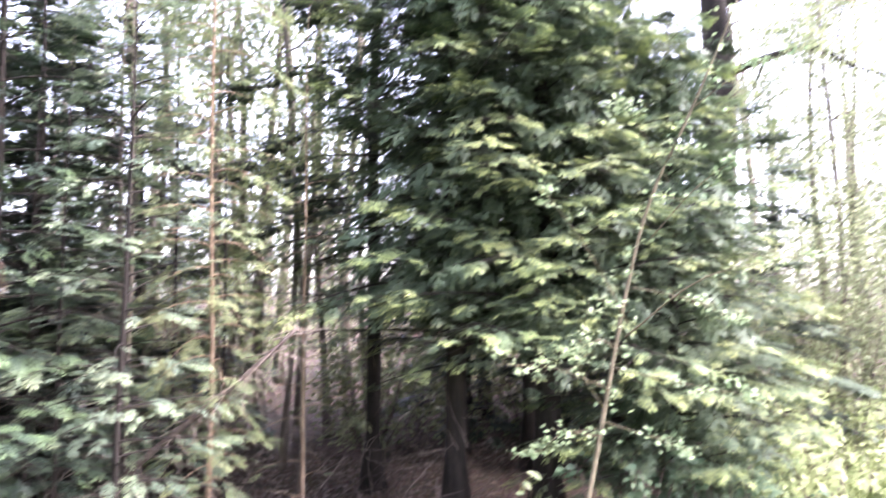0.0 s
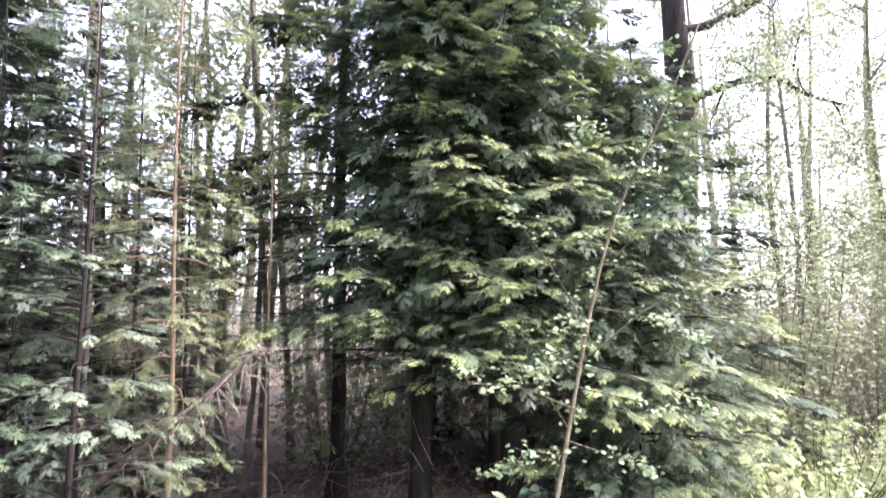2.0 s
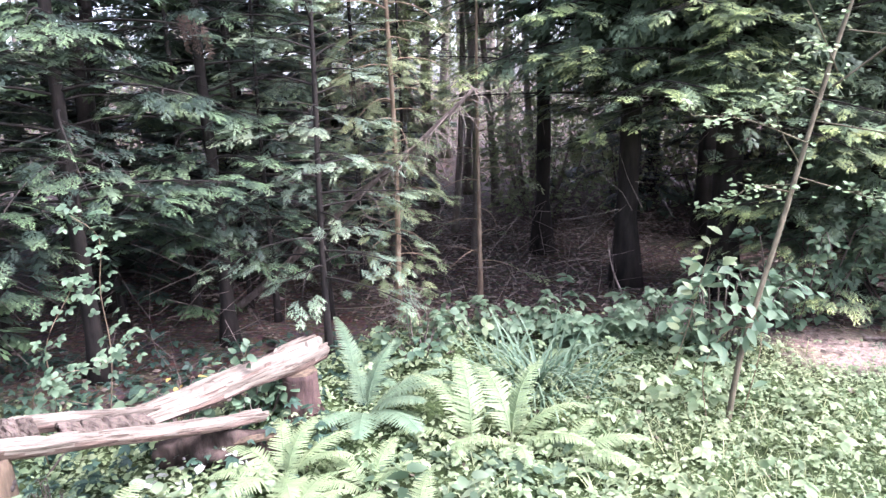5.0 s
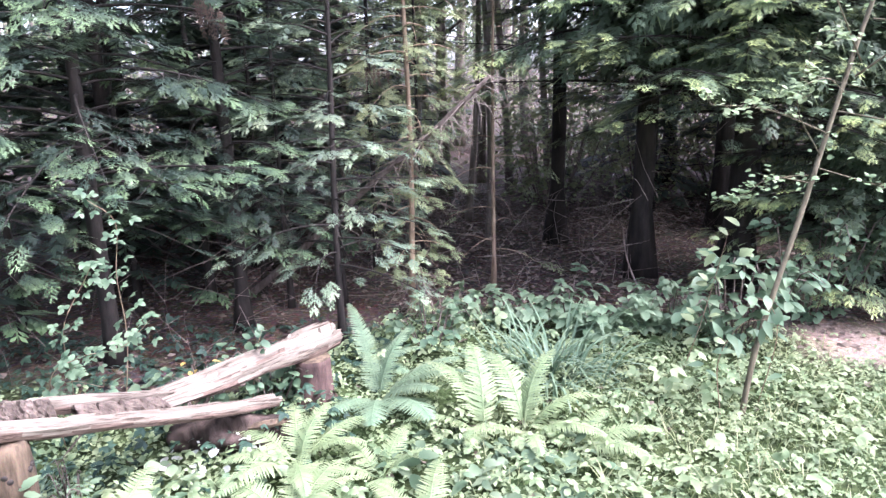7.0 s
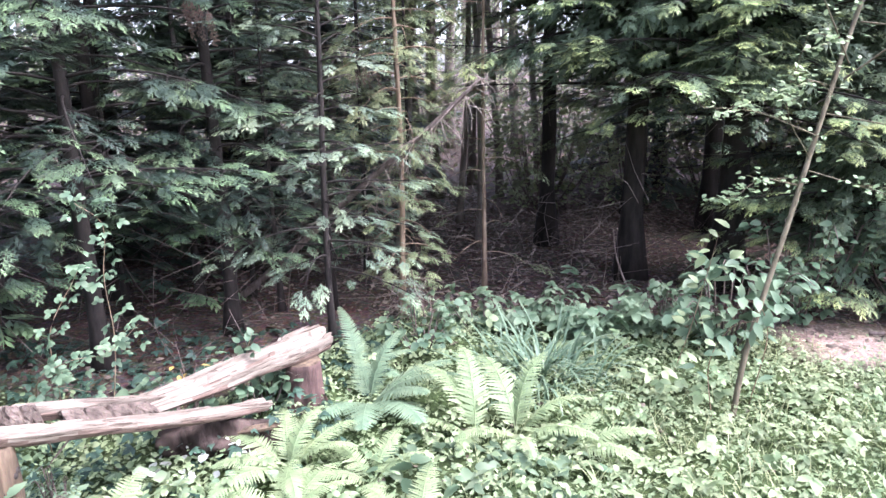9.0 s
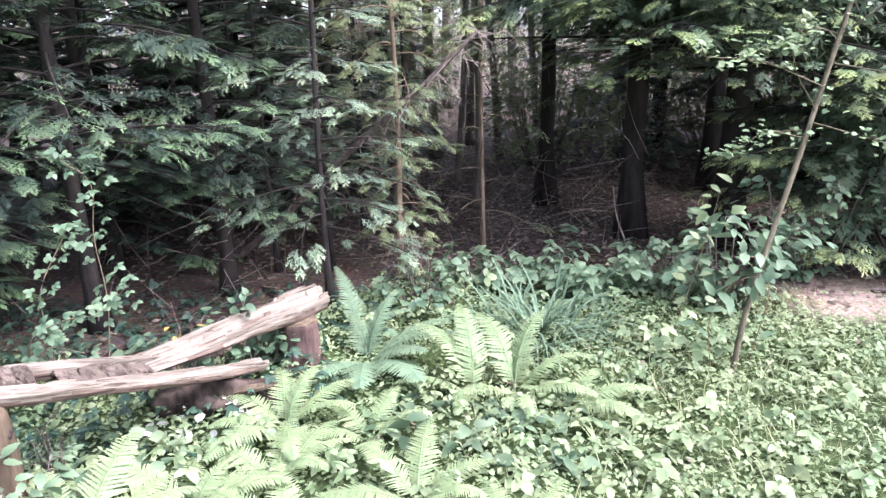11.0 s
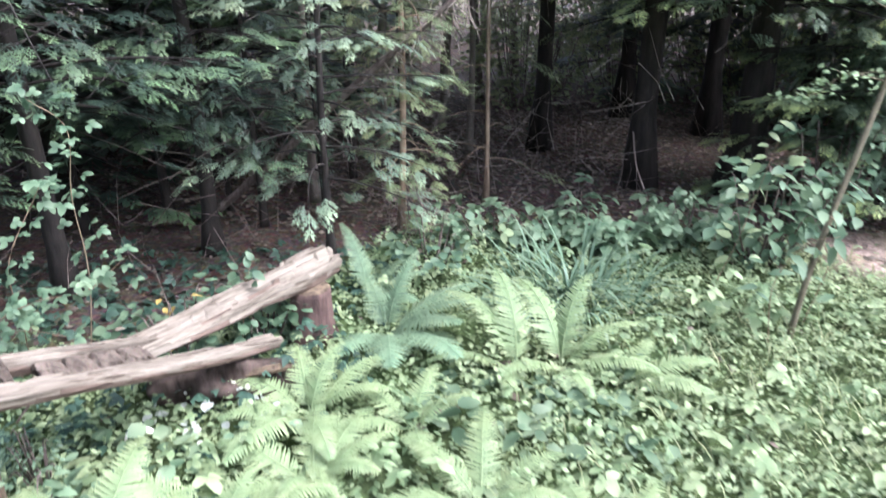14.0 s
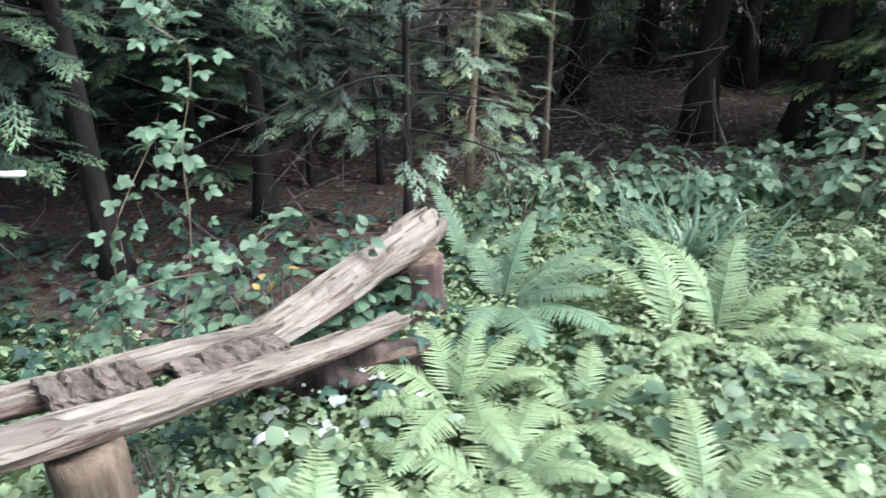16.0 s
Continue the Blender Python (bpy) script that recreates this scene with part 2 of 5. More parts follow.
def scatter(heap, template, at, turn, size, shade=None):
    """Puts k turned and scaled copies of a template (verts, faces, tip) into the heap."""
    tv, tf, tt = template
    at, k, n = np.asarray(at, float), len(at), len(tv)
    size = np.broadcast_to(np.asarray(size, float), (k,))
    v = np.einsum("kij,nj->kni", turn, tv) * size[:, None, None] + at[:, None, :]
    f = (tf[None] + (np.arange(k) * n)[:, None, None]).reshape(-1, tf.shape[1])
    t = np.broadcast_to(tt, (k, n)) if shade is None else np.clip(tt[None] + shade[:, None], 0, 1)
    heap.add(v.reshape(-1, 3), f, np.ascontiguousarray(t).ravel())


def tube(points, radii, sides=6, rough=0.0, seed=0.0, close=True):
    """A tapered tube along points, with a lumpy skin."""
    p, r = np.asarray(points, float), np.asarray(radii, float)
    t = unit(np.gradient(p, axis=0))
    ref = np.where(np.abs(t[:, 2:3]) > 0.9, np.array([[1.0, 0, 0]]), np.array([[0, 0, 1.0]]))
    a = unit(np.cross(t, ref))
    b = np.cross(t, a)
    an = np.arange(sides) / sides * 2 * np.pi
    v = []
    for i in range(len(p)):
        rad = r[i] * (1 + rough * np.array([noise.noise((math.cos(q) * 1.3 + seed, math.sin(q) * 1.3, p[i][2] * 3 + p[i][0] * 3)) for q in an])) if rough else np.full(sides, r[i])
        v.append(p[i] + (np.cos(an)[:, None] * a[i] + np.sin(an)[:, None] * b[i]) * rad[:, None])
    v = np.concatenate(v)
    f = [(i * sides + j, i * sides + (j + 1) % sides, (i + 1) * sides + (j + 1) % sides, (i + 1) * sides + j) for i in range(len(p) - 1) for j in range(sides)]
    if close:
        m = len(v)
        v = np.concatenate([v, p[-1:], p[:1]])
        for j in range(0, sides, 2):
            q = (len(p) - 1) * sides
            f.append((q + j, q + (j + 1) % sides, q + (j + 2) % sides, m))
            f.append(((j + 2) % sides, (j + 1) % sides, j, m + 1))
    return v, np.array(f)


def curve(points, n):
    """n points along a smooth line through the given ones."""
    p = np.asarray(points, float)
    k = len(p)
    q = np.vstack([2 * p[0] - p[1], p, 2 * p[-1] - p[-2]])
    out = []
    for u in np.linspace(0, k - 1 - 1e-6, n):
        i, s = int(u), u - int(u)
        a, b, c, d = q[i:i + 4]
        out.append(0.5 * (2 * b + (c - a) * s + (2 * a - 5 * b + 4 * c - d) * s * s + (3 * b - a - 3 * c + d) * s ** 3))
    return np.array(out)


# ---- leaf shapes, each 1 long along x, its face towards z ----
def kites(list_of):
    """Flat leaflets: (base, tip, width) each as a four-cornered leaf."""
    v, f, t = [], [], []
    for base, end, w in list_of:
        base, end = np.array(base, float), np.array(end, float)
        d = end - base
        s = np.array([-d[1], d[0], 0])
        s = s / (np.linalg.norm(s) + 1e-9) * w / 2
        m = base + d * 0.55
        i = len(v)
        v += [base, m - s - [0, 0, w * 0.12], end, m + s - [0, 0, w * 0.12]]
        f.append((i, i + 1, i + 2, i + 3))
    v = np.array(v)
    return v, np.array(f)


def bend(v, amount):
    w = v.copy()
    w[:, 2] -= amount * (v[:, 0] ** 2) + amount * 0.9 * np.abs(v[:, 1]) ** 1.6
    return w


def spray_shape(side=6, sub=1, droop=0.35, wide=0.5, seed=1, finger=0.34):
    """A flat cypress spray: alternate branchlets, themselves feathered."""
    g = np.random.default_rng(seed)
    ks = []
    for i in range(side):
        x = 0.06 + 0.86 * i / side
        for sg in (-1, 1):
            ln_ = wide * (1 - x) ** 0.55 * g.uniform(0.75, 1.1) + 0.06
            an = radians(g.uniform(38, 54)) * sg
            d = np.array([math.cos(an), math.sin(an), 0])
            x0 = np.array([x + g.uniform(-0.03, 0.03), 0, 0])
            ks.append((x0, x0 + d * ln_, 0.045 + 0.10 * ln_ if sub else 0.028 + finger * ln_))
            for j in range(sub):
                b = x0 + d * ln_ * (0.36 + 0.27 * j)
                for s2 in (-1, 1):
                    a2 = an + s2 * radians(g.uniform(36, 46))
                    l2 = ln_ * g.uniform(0.34, 0.44) * (1 - 0.22 * j)
                    ks.append((b, b + np.array([math.cos(a2), math.sin(a2), 0]) * l2, 0.055 + 0.05 * ln_))
    ks.append(((0, 0, 0), (1.0, 0, 0), 0.07))
    v, f = kites(ks)
    r = np.clip(np.hypot(v[:, 0], v[:, 1] * 1.2), 0, 1)
    return bend(v, droop), f, np.clip(r * 1.15 - 0.25, 0, 1) ** 1.5


def fan_shape(side=5, droop=0.5, wide=0.5, seed=1, w=0.05):
    """A lacy flat cypress fan: alternate branchlets, each with two pairs of tapering twigs."""
    g = np.random.default_rng(seed)
    v, f = [], []

    def sliver(b, a, ln_, w_):
        d, n_ = np.array([math.cos(a), math.sin(a), 0]), np.array([-math.sin(a), math.cos(a), 0])
        i = len(v)
        v.extend([b - n_ * w_ / 2, b + n_ * w_ / 2, b + d * ln_])
        f.append((i, i + 1, i + 2))
        return d

    for i in range(side):
        x = 0.08 + 0.82 * i / side
        for sg in (-1, 1):
            ln_ = wide * (1 - x) ** 0.6 * g.uniform(0.75, 1.15) + 0.07
            an = radians(g.uniform(34, 50)) * sg
            b = np.array([x + g.uniform(-0.03, 0.03), 0, 0])
            d = sliver(b, an, ln_, w * 0.8)
            for q in (0.30, 0.62):
                for s2 in (-1, 1):
                    sliver(b + d * ln_ * q, an + s2 * radians(g.uniform(28, 42)), ln_ * g.uniform(0.36, 0.5) * (1.15 - 0.5 * q), w)
    sliver(np.zeros(3), 0.0, 1.0, w)
    v = np.array(v)
    r = np.clip(np.hypot(v[:, 0], v[:, 1] * 1.3), 0, 1)
    return bend(v, droop), np.array(f), np.clip(r * 1.25 - 0.4, 0, 1) ** 1.7


def blade_shape(n=4, wide=0.6, fold=0.12, curl=0.15, peak=0.42, teeth=0.0, stalk=0.0):
    """A broad leaf with a folded midrib."""
    s = np.linspace(0, 1, n + 1)
    w = wide / 2 * np.sin(np.pi * s ** (math.log(0.5) / math.log(peak))) ** 0.8
    w[0], w[-1] = 0.015, 0.004
    w[1:-1] *= 1 + teeth * np.where(np.arange(n - 1) % 2, -1, 1)
    z = -curl * s ** 2
    mid = np.stack([s + stalk, 0 * s, z], 1)
    le = np.stack([s + stalk - teeth * 0.06, w, z + fold * w], 1)
    ri = np.stack([s + stalk - teeth * 0.06, -w, z + fold * w], 1)
    v = np.concatenate([le, mid, ri])
    f = [(n + 1 + i, n + 2 + i, i + 1, i) for i in range(n)] + [(2 * n + 2 + i, 2 * n + 3 + i, n + 2 + i, n + 1 + i) for i in range(n)]
    return v, np.array(f), np.concatenate([s, s * 0.8, s])


def joined(shapes):
    h = Heap()
    for v, f, t in shapes:
        h.add(v, f, t)
    return np.concatenate(h.v), np.concatenate(h.f), np.concatenate(h.t)


def turned(shape, deg, scale=1.0, shift=(0, 0, 0), tilt=0.0):
    v, f, t = shape
    m = np.array(Euler((0, radians(tilt), radians(deg))).to_matrix())
    return (v * scale) @ m.T + np.array(shift), f, t


SPRAY = [fan_shape(5, 0.34, 0.46, 1, 0.04), fan_shape(5, 0.55, 0.40, 2, 0.038), fan_shape(4, 0.26, 0.50, 3, 0.042), fan_shape(5, 0.70, 0.42, 6, 0.042)]
SPRAY_CORE = fan_shape(3, 0.5, 0.5, 9, 0.085)
SPRAY_FAR = [spray_shape(4, 0, 0.35, 0.5, s) for s in (4, 5)]
LEAF_ROUND = blade_shape(4, 0.82, 0.15, 0.12, 0.5)
LEAF_OVAL = blade_shape(3, 0.55, 0.18, 0.2, 0.42)
LEAF_LONG = blade_shape(4, 0.4, 0.2, 0.3, 0.4)
LEAF_TOOTHED = blade_shape(8, 0.60, 0.15, 0.2, 0.4, 0.10)
LEAF_FAR = (np.array([[0, 0, 0], [0.5, -0.32, 0.04], [1, 0, -0.08], [0.5, 0.32, 0.04]]), np.array([[0, 1, 2, 3]]), np.array([0, 0.5, 1, 0.5]))
LEAF_SMALL = blade_shape(2, 0.55, 0.2, 0.25, 0.5)
LEAFLET = blade_shape(4, 0.72, 0.15, 0.2, 0.4, 0.08)
TREFOIL = joined([turned(LEAFLET, 0, 0.62, (0.38, 0, 0), 12), turned(LEAFLET, 78, 0.52, (0.34, 0.02, 0), 8), turned(LEAFLET, -78, 0.52, (0.34, -0.02, 0), 8)])
IVY_LEAF = joined([turned(LEAF_SMALL, 0, 0.75, (0.25, 0, 0)), turned(LEAF_SMALL, 55, 0.55, (0.25, 0.02, 0.004)), turned(LEAF_SMALL, -55, 0.55, (0.25, -0.02, 0.004))])


def strap_shape(n=5, wide=0.05, arch=0.55):
    s = np.linspace(0, 1, n + 1)
    an = arch * s * 2.0
    x, z = np.cumsum(np.sin(an)) / n, np.cumsum(np.cos(an)) / n
    x, z = x - x[0], z - z[0]
    w = wide / 2 * (1 - s ** 3) + 0.002
    v = np.concatenate([np.stack([x, w, z + w * 0.25], 1), np.stack([x, -w, z + w * 0.25], 1)])
    return v, np.array([(i, i + 1, n + 2 + i, n + 1 + i) for i in range(n)]), np.concatenate([s, s])


# ---- conifers ----
def conifer(at, height, trunk_r, reach, base, boughs, dens, foliage, bark, label, far=False, droop=(0.15, 0.5), size=(0.14, 0.27), lean=(0, 0), group="", shape=0.75, seed=1, gap=0.0, swell=0.0, core=0):
    """A cypress-like tree: trunk, boughs, crown of flat drooping sprays. base: height of the lowest bough; swell:
    longer boughs higher up; core: dense inner sprays, toned dark as crown shade.
    """
    g = np.random.default_rng(seed)
    tree = thing("conifer_tree", (at[0], at[1], 0), label, "tree", group)
    zs = np.linspace(-0.05, height, 16)
    wob = np.stack([np.array([noise.noise((z * 0.5, s, seed * 3.1)) for z in zs]) * 0.05 for s in (0.0, 9.0)], 1)
    line = np.stack([lean[0] * zs / height + wob[:, 0], lean[1] * zs / height + wob[:, 1], zs], 1)
    flare = 1 + 0.5 * np.exp(-zs / 0.12)
    v, f = tube(line, trunk_r * (1 - 0.92 * zs / height) * flare, 14 if trunk_r > 0.04 else 8, 0.22, seed)
    piece("trunk", mesh_from("trunk", v, f, bark), tree)
    limbs, crown = Heap(), Heap()
    shapes = SPRAY_FAR if far else SPRAY

    def leafed(heap, rows):
        P, D, N, S, C = (np.array(a) for a in zip(*rows))
        turn = frames_of(D, N)
        pick = g.integers(0, len(shapes), len(P))
        for a, sh in enumerate(shapes):
            m = pick == a
            if m.any():
                scatter(heap, sh, P[m], turn[m], S[m], C[m])

    for i in range(boughs):
        u = (i + g.uniform(0, 1)) / boughs
        z = base + (height - base) * u ** 1.2
        rel = (z - base) / (height - base)
        L = reach * (1 - rel) ** shape * (1 + swell * min(1.0, 2.5 * rel)) * g.uniform(0.62, 1.1) + 0.10
        az_ = i * 2.39996 + g.uniform(-0.35, 0.35)
        out = np.array([math.cos(az_), math.sin(az_), 0])
        side = np.array([-out[1], out[0], 0])
        rise, dr = g.uniform(0.02, 0.30) + 0.3 * rel, g.uniform(*droop)
        c = np.array([np.interp(z, zs, line[:, 0]), np.interp(z, zs, line[:, 1]), z])
        s = np.linspace(0, 1, 7)
        swing = g.uniform(-0.25, 0.25)
        pts = c + out * (L * s)[:, None] + side * (swing * L * s ** 2)[:, None] + np.array([0, 0, 1.0]) * (L * (rise * s - dr * s ** 2))[:, None]
        if not far:
            limbs, crown = Heap(), Heap()
        v, f = tube(pts, (0.003 + 0.0065 * L) * (1 - 0.85 * s), 4, 0, 0, False)
        limbs.add(v, f)
        k = max(4, int(L * dens * (0.35 if z > 5.0 else 0.6 if z < base + 0.6 else 1.0) * (0.5 if not far and out[1] > 0.35 else 1.0)))
        ss = 0.12 + 0.88 * g.uniform(0, 1, k) ** 0.62
        ss[-1] = 1.0
        rows = []
        for j, q in enumerate(ss):
            if g.uniform() < gap:
                continue
            p = np.array([np.interp(q, s, pts[:, a]) for a in range(3)])
            sg = 1 if j % 2 else -1
            away = 0.0 if q > 0.97 else g.uniform(0, 0.55) * L * (1.08 - q) ** 0.8
            tang = out + side * swing * 2 * q
            an = 0.0 if q > 0.97 else sg * radians(g.uniform(10, 55))
            d = tang * math.cos(an) + side * math.sin(an)
            p2 = p + (side * sg * 0.85 + out * 0.45) * away + np.array([0, 0, -0.30 * away + g.normal(0, 0.015)])
            d = d + np.array([0, 0, 0.10 + 0.7 * rise - 0.7 * dr * q + g.uniform(-0.18, 0.18)])
            if away > 0.12 and not far:
                v, f = tube([p, p2], [0.002, 0.001], 4, 0, 0, False)
                limbs.add(v, f)
            # last value: outer sprays toned lighter, inner ones darker, as crown light and shade
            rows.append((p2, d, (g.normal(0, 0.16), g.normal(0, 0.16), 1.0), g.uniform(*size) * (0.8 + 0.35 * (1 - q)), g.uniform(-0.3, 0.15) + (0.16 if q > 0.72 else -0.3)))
        if far:
            leafed(crown, rows or [(pts[-1], out, (0, 0, 1.0), 0.1, 0.0)])
        else:
            ob = piece("bough", limbs.mesh("bough", bark), tree)
            if rows:
                leafed(crown, rows)
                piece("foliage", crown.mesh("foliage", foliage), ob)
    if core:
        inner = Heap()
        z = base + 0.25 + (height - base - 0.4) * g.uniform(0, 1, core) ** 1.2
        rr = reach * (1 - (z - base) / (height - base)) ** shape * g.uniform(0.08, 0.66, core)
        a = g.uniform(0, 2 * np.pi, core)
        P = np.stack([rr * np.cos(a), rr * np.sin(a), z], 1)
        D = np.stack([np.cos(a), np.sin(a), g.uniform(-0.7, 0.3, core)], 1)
        # -0.5 paints the core sprays dark for the shade inside the crown
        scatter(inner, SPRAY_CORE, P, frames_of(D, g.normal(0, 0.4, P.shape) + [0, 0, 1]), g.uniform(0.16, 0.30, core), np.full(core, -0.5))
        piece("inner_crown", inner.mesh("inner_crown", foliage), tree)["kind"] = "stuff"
    if far:
        piece("branchwork", limbs.mesh("branchwork", bark), tree)["kind"] = "stuff"
        piece("crown", crown.mesh("crown", foliage), tree)["kind"] = "stuff"
    return tree


# ---- broadleaved trees ----
def broadleaf_tree(at, height, trunk_r, spread, first, limbs_n, leaves, leaf_size, foliage, bark, label, seed=1, lean=(0, 0), extra=(), group="", category="tree", name="broadleaf_tree"):
    """Trunk, limbs that fork twice, and a loose crown of single leaves. extra: limbs given by their points."""
    g = np.random.default_rng(seed)
    tree = thing(name, (at[0], at[1], 0), label, category, group)
    zs = np.linspace(-0.05, height, 18)
    line = np.stack([lean[0] * (zs / height) + 0.12 * np.sin(zs * 0.7 + seed), lean[1] * (zs / height) + 0.1 * np.cos(zs * 0.6 + seed), zs], 1)
    line[:, :2] -= line[0, :2]
    v, f = tube(line, trunk_r * (1 - 0.85 * zs / height) * (1 + 0.45 * np.exp(-np.maximum(zs, 0) / 0.25)), 14, 0.2, seed)
    piece("trunk", mesh_from("trunk", v, f, bark), tree)
    wood, crown, tips = Heap(), Heap(), []

    def limb(p0, d, L, r, level):
        n = (6, 4, 3)[level]
        pts = [p0]
        for _ in range(n):
            d = unit(d + g.normal(0, 0.22, 3) + np.array([0, 0, 0.03]))
            pts.append(pts[-1] + d * L / n)
        pts = np.array(pts)
        v_, f_ = tube(pts, r * np.linspace(1, 0.3, n + 1), (6, 4, 3)[level], 0, 0, False)
        wood.add(v_, f_)
        if level < 2:
            for q in range(4 if level == 0 else 3):
                i = g.integers(n // 2, n + 1)
                limb(pts[i], unit(d * 0.6 + g.normal(0, 0.6, 3)), L * g.uniform(0.35, 0.6), r * 0.45, level + 1)
        if level > 0:
            tips.extend(pts[1:])

    for i in range(limbs_n):
        z = first + (height - first) * (i + g.uniform(0, 1)) / limbs_n
        a = i * 2.4 + g.uniform(-0.5, 0.5)
        c = np.array([np.interp(z, zs, line[:, 0]), np.interp(z, zs, line[:, 1]), z])
        limb(c, np.array([math.cos(a), math.sin(a), g.uniform(0.1, 0.6)]), spread * g.uniform(0.6, 1.0) * (1 - 0.5 * (z - first) / (height - first)), trunk_r * 0.28, 0)
    for pts, r in extra:
        c = curve(pts, 14)
        v, f = tube(c, np.linspace(r, r * 0.25, 14), 7, 0.15, seed, False)
        wood.add(v, f)
        for i in range(4, 14, 2):
            limb(c[i], unit(g.normal(0, 0.7, 3) + np.array([0.3, -0.2, 0.1])), 0.7, r * 0.3, 1)
    tips = np.array(tips)
    at_ = tips[g.integers(0, len(tips), leaves)] + g.normal(0, 0.10 + leaf_size * 0.8, (leaves, 3))
    d = g.normal(0, 1, (leaves, 3)) * [1, 1, 0.4] + [0, 0, -0.25]
    nn = g.normal(0, 0.45, (leaves, 3)) + [0, 0, 1]
    scatter(crown, LEAF_FAR if leaf_size > 0.045 else LEAF_ROUND, at_, frames_of(d, nn), leaf_size * g.uniform(0.6, 1.25, leaves), g.uniform(-0.3, 0.3, leaves))
    piece("branchwork", wood.mesh("branchwork", bark), tree)["kind"] = "stuff"
    piece("crown", crown.mesh("crown", foliage), tree)["kind"] = "stuff"
    return tree

# ---- the ground: one sheet out to the horizon, finer where one walks ----
def smooth(a, b, x):
    s = np.clip((x - a) / (b - a), 0, 1)
    return s * s * (3 - 2 * s)


def ground_height(x, y):
    return 0.025 * noise.noise((x * 0.9, y * 0.9, 3.0)) + 0.012 * noise.noise((x * 4, y * 4, 8.0))


def build_ground():
    near = np.linspace(-6, 8, 106)
    far_lo, far_hi = -6 - np.geomspace(0.5, 3000, 22)[::-1], 8 + np.geomspace(0.5, 3000, 22)
    xs = np.concatenate([far_lo, near, far_hi])
    ys = np.concatenate([-4 - np.geomspace(0.5, 3000, 22)[::-1], np.linspace(-4, 10, 106), 10 + np.geomspace(0.5, 3000, 22)])
    X, Y = np.meshgrid(xs, ys)
    Z = np.array([[ground_height(x, y) if -7 < x < 9 and -5 < y < 11 else 0.0 for x in xs] for y in ys])
    v = np.stack([X, Y, Z], -1).reshape(-1, 3)
    w, h = len(xs), len(ys)
    i = np.arange(w * (h - 1)).reshape(h - 1, w)[:, :-1].ravel()
    f = np.stack([i, i + 1, i + 1 + w, i + w], 1)
    me = mesh_from("ground", v, f, GROUND)
    n = np.array([noise.noise((x * 1.1, y * 1.1, 0.5)) for x, y in zip(v[:, 0], v[:, 1])])
    edge = 4.35 + 0.25 * n - 1.7 * smooth(-1.2, -2.2, v[:, 0]) + 0.3 * smooth(1.5, 4, v[:, 0])
    turf = 1 - smooth(-0.15, 0.25, v[:, 1] - edge)
    bank = smooth(2.4, 3.0, v[:, 0]) * (1 - smooth(7, 9, v[:, 1]))
    turf = np.maximum(turf, bank)
    d = np.abs(v[:, 1] - (4.25 + 0.12 * (v[:, 0] - 1.4))) + 0.15 * n
    path = (1 - smooth(0.2, 0.42, d)) * smooth(0.85, 1.25, v[:, 0]) * (1 - smooth(3.0, 4.0, v[:, 0]))
    for name, val in (("turf", turf), ("path", path)):
        a = me.attributes.new(name, "FLOAT", "POINT")
        a.data.foreach_set("value", val.astype(np.float32))
    return tagged(new("ground", me), "woodland floor of brown leaf litter, green turf and a bare trodden patch", "ground", kind="structure")


build_ground()

# ---- the wood's edge: conifers ----
DARK_LABEL = "dense dark green cypress tree with drooping flat sprays and bright tips"
MAIN = {"group": "cypresses", "size": (0.12, 0.23), "droop": (0.04, 0.32), "shape": 0.5}
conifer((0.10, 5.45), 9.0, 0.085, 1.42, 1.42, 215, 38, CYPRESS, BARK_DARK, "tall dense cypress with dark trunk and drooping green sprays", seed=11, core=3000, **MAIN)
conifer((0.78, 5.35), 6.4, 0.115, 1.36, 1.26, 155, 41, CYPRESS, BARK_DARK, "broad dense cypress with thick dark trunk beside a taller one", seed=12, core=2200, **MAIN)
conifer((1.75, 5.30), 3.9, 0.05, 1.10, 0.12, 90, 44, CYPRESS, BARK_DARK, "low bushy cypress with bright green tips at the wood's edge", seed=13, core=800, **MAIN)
YOUNG = "young cypress with thin trunk and pale drooping sprays"
NEAR = {"group": "young cypresses", "size": (0.11, 0.20), "droop": (0.15, 0.55), "shape": 0.7}
conifer((-2.85, 3.10), 4.9, 0.048, 1.0, 0.95, 94, 38, CYPRESS_BLUE_SHADED, BARK_DARK, "young cypress with dark trunk behind the log bench", seed=21, **NEAR)
conifer((-2.43, 3.75), 4.6, 0.045, 0.85, 0.85, 82, 38, CYPRESS_BLUE_SHADED, BARK_DARK, YOUNG, seed=22, gap=0.1, **NEAR)
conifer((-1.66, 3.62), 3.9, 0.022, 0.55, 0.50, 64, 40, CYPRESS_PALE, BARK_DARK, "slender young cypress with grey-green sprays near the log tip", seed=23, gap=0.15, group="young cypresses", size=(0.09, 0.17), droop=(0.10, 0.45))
conifer((-3.45, 2.45), 4.6, 0.055, 0.95, 0.90, 78, 36, CYPRESS_BLUE_SHADED, BARK_DARK, YOUNG, seed=24, **NEAR)
conifer((-1.43, 4.27), 5.4, 0.021, 0.17, 0.30, 120, 60, SPARSE, BARK_RED, "thin reddish-stemmed conifer with sparse yellow-green sprays", seed=25, group="young cypresses", gap=0.3, shape=0.25, size=(0.08, 0.15), swell=1.6, droop=(0.3, 0.8))
conifer((-2.15, 4.75), 4.8, 0.030, 0.70, 0.5, 70, 36, CYPRESS_PALE, BARK_GREY, "lanky conifer with thin grey stem and sparse olive foliage", seed=26, group="young cypresses", gap=0.15, shape=0.5, size=(0.12, 0.2), droop=(0.2, 0.6))
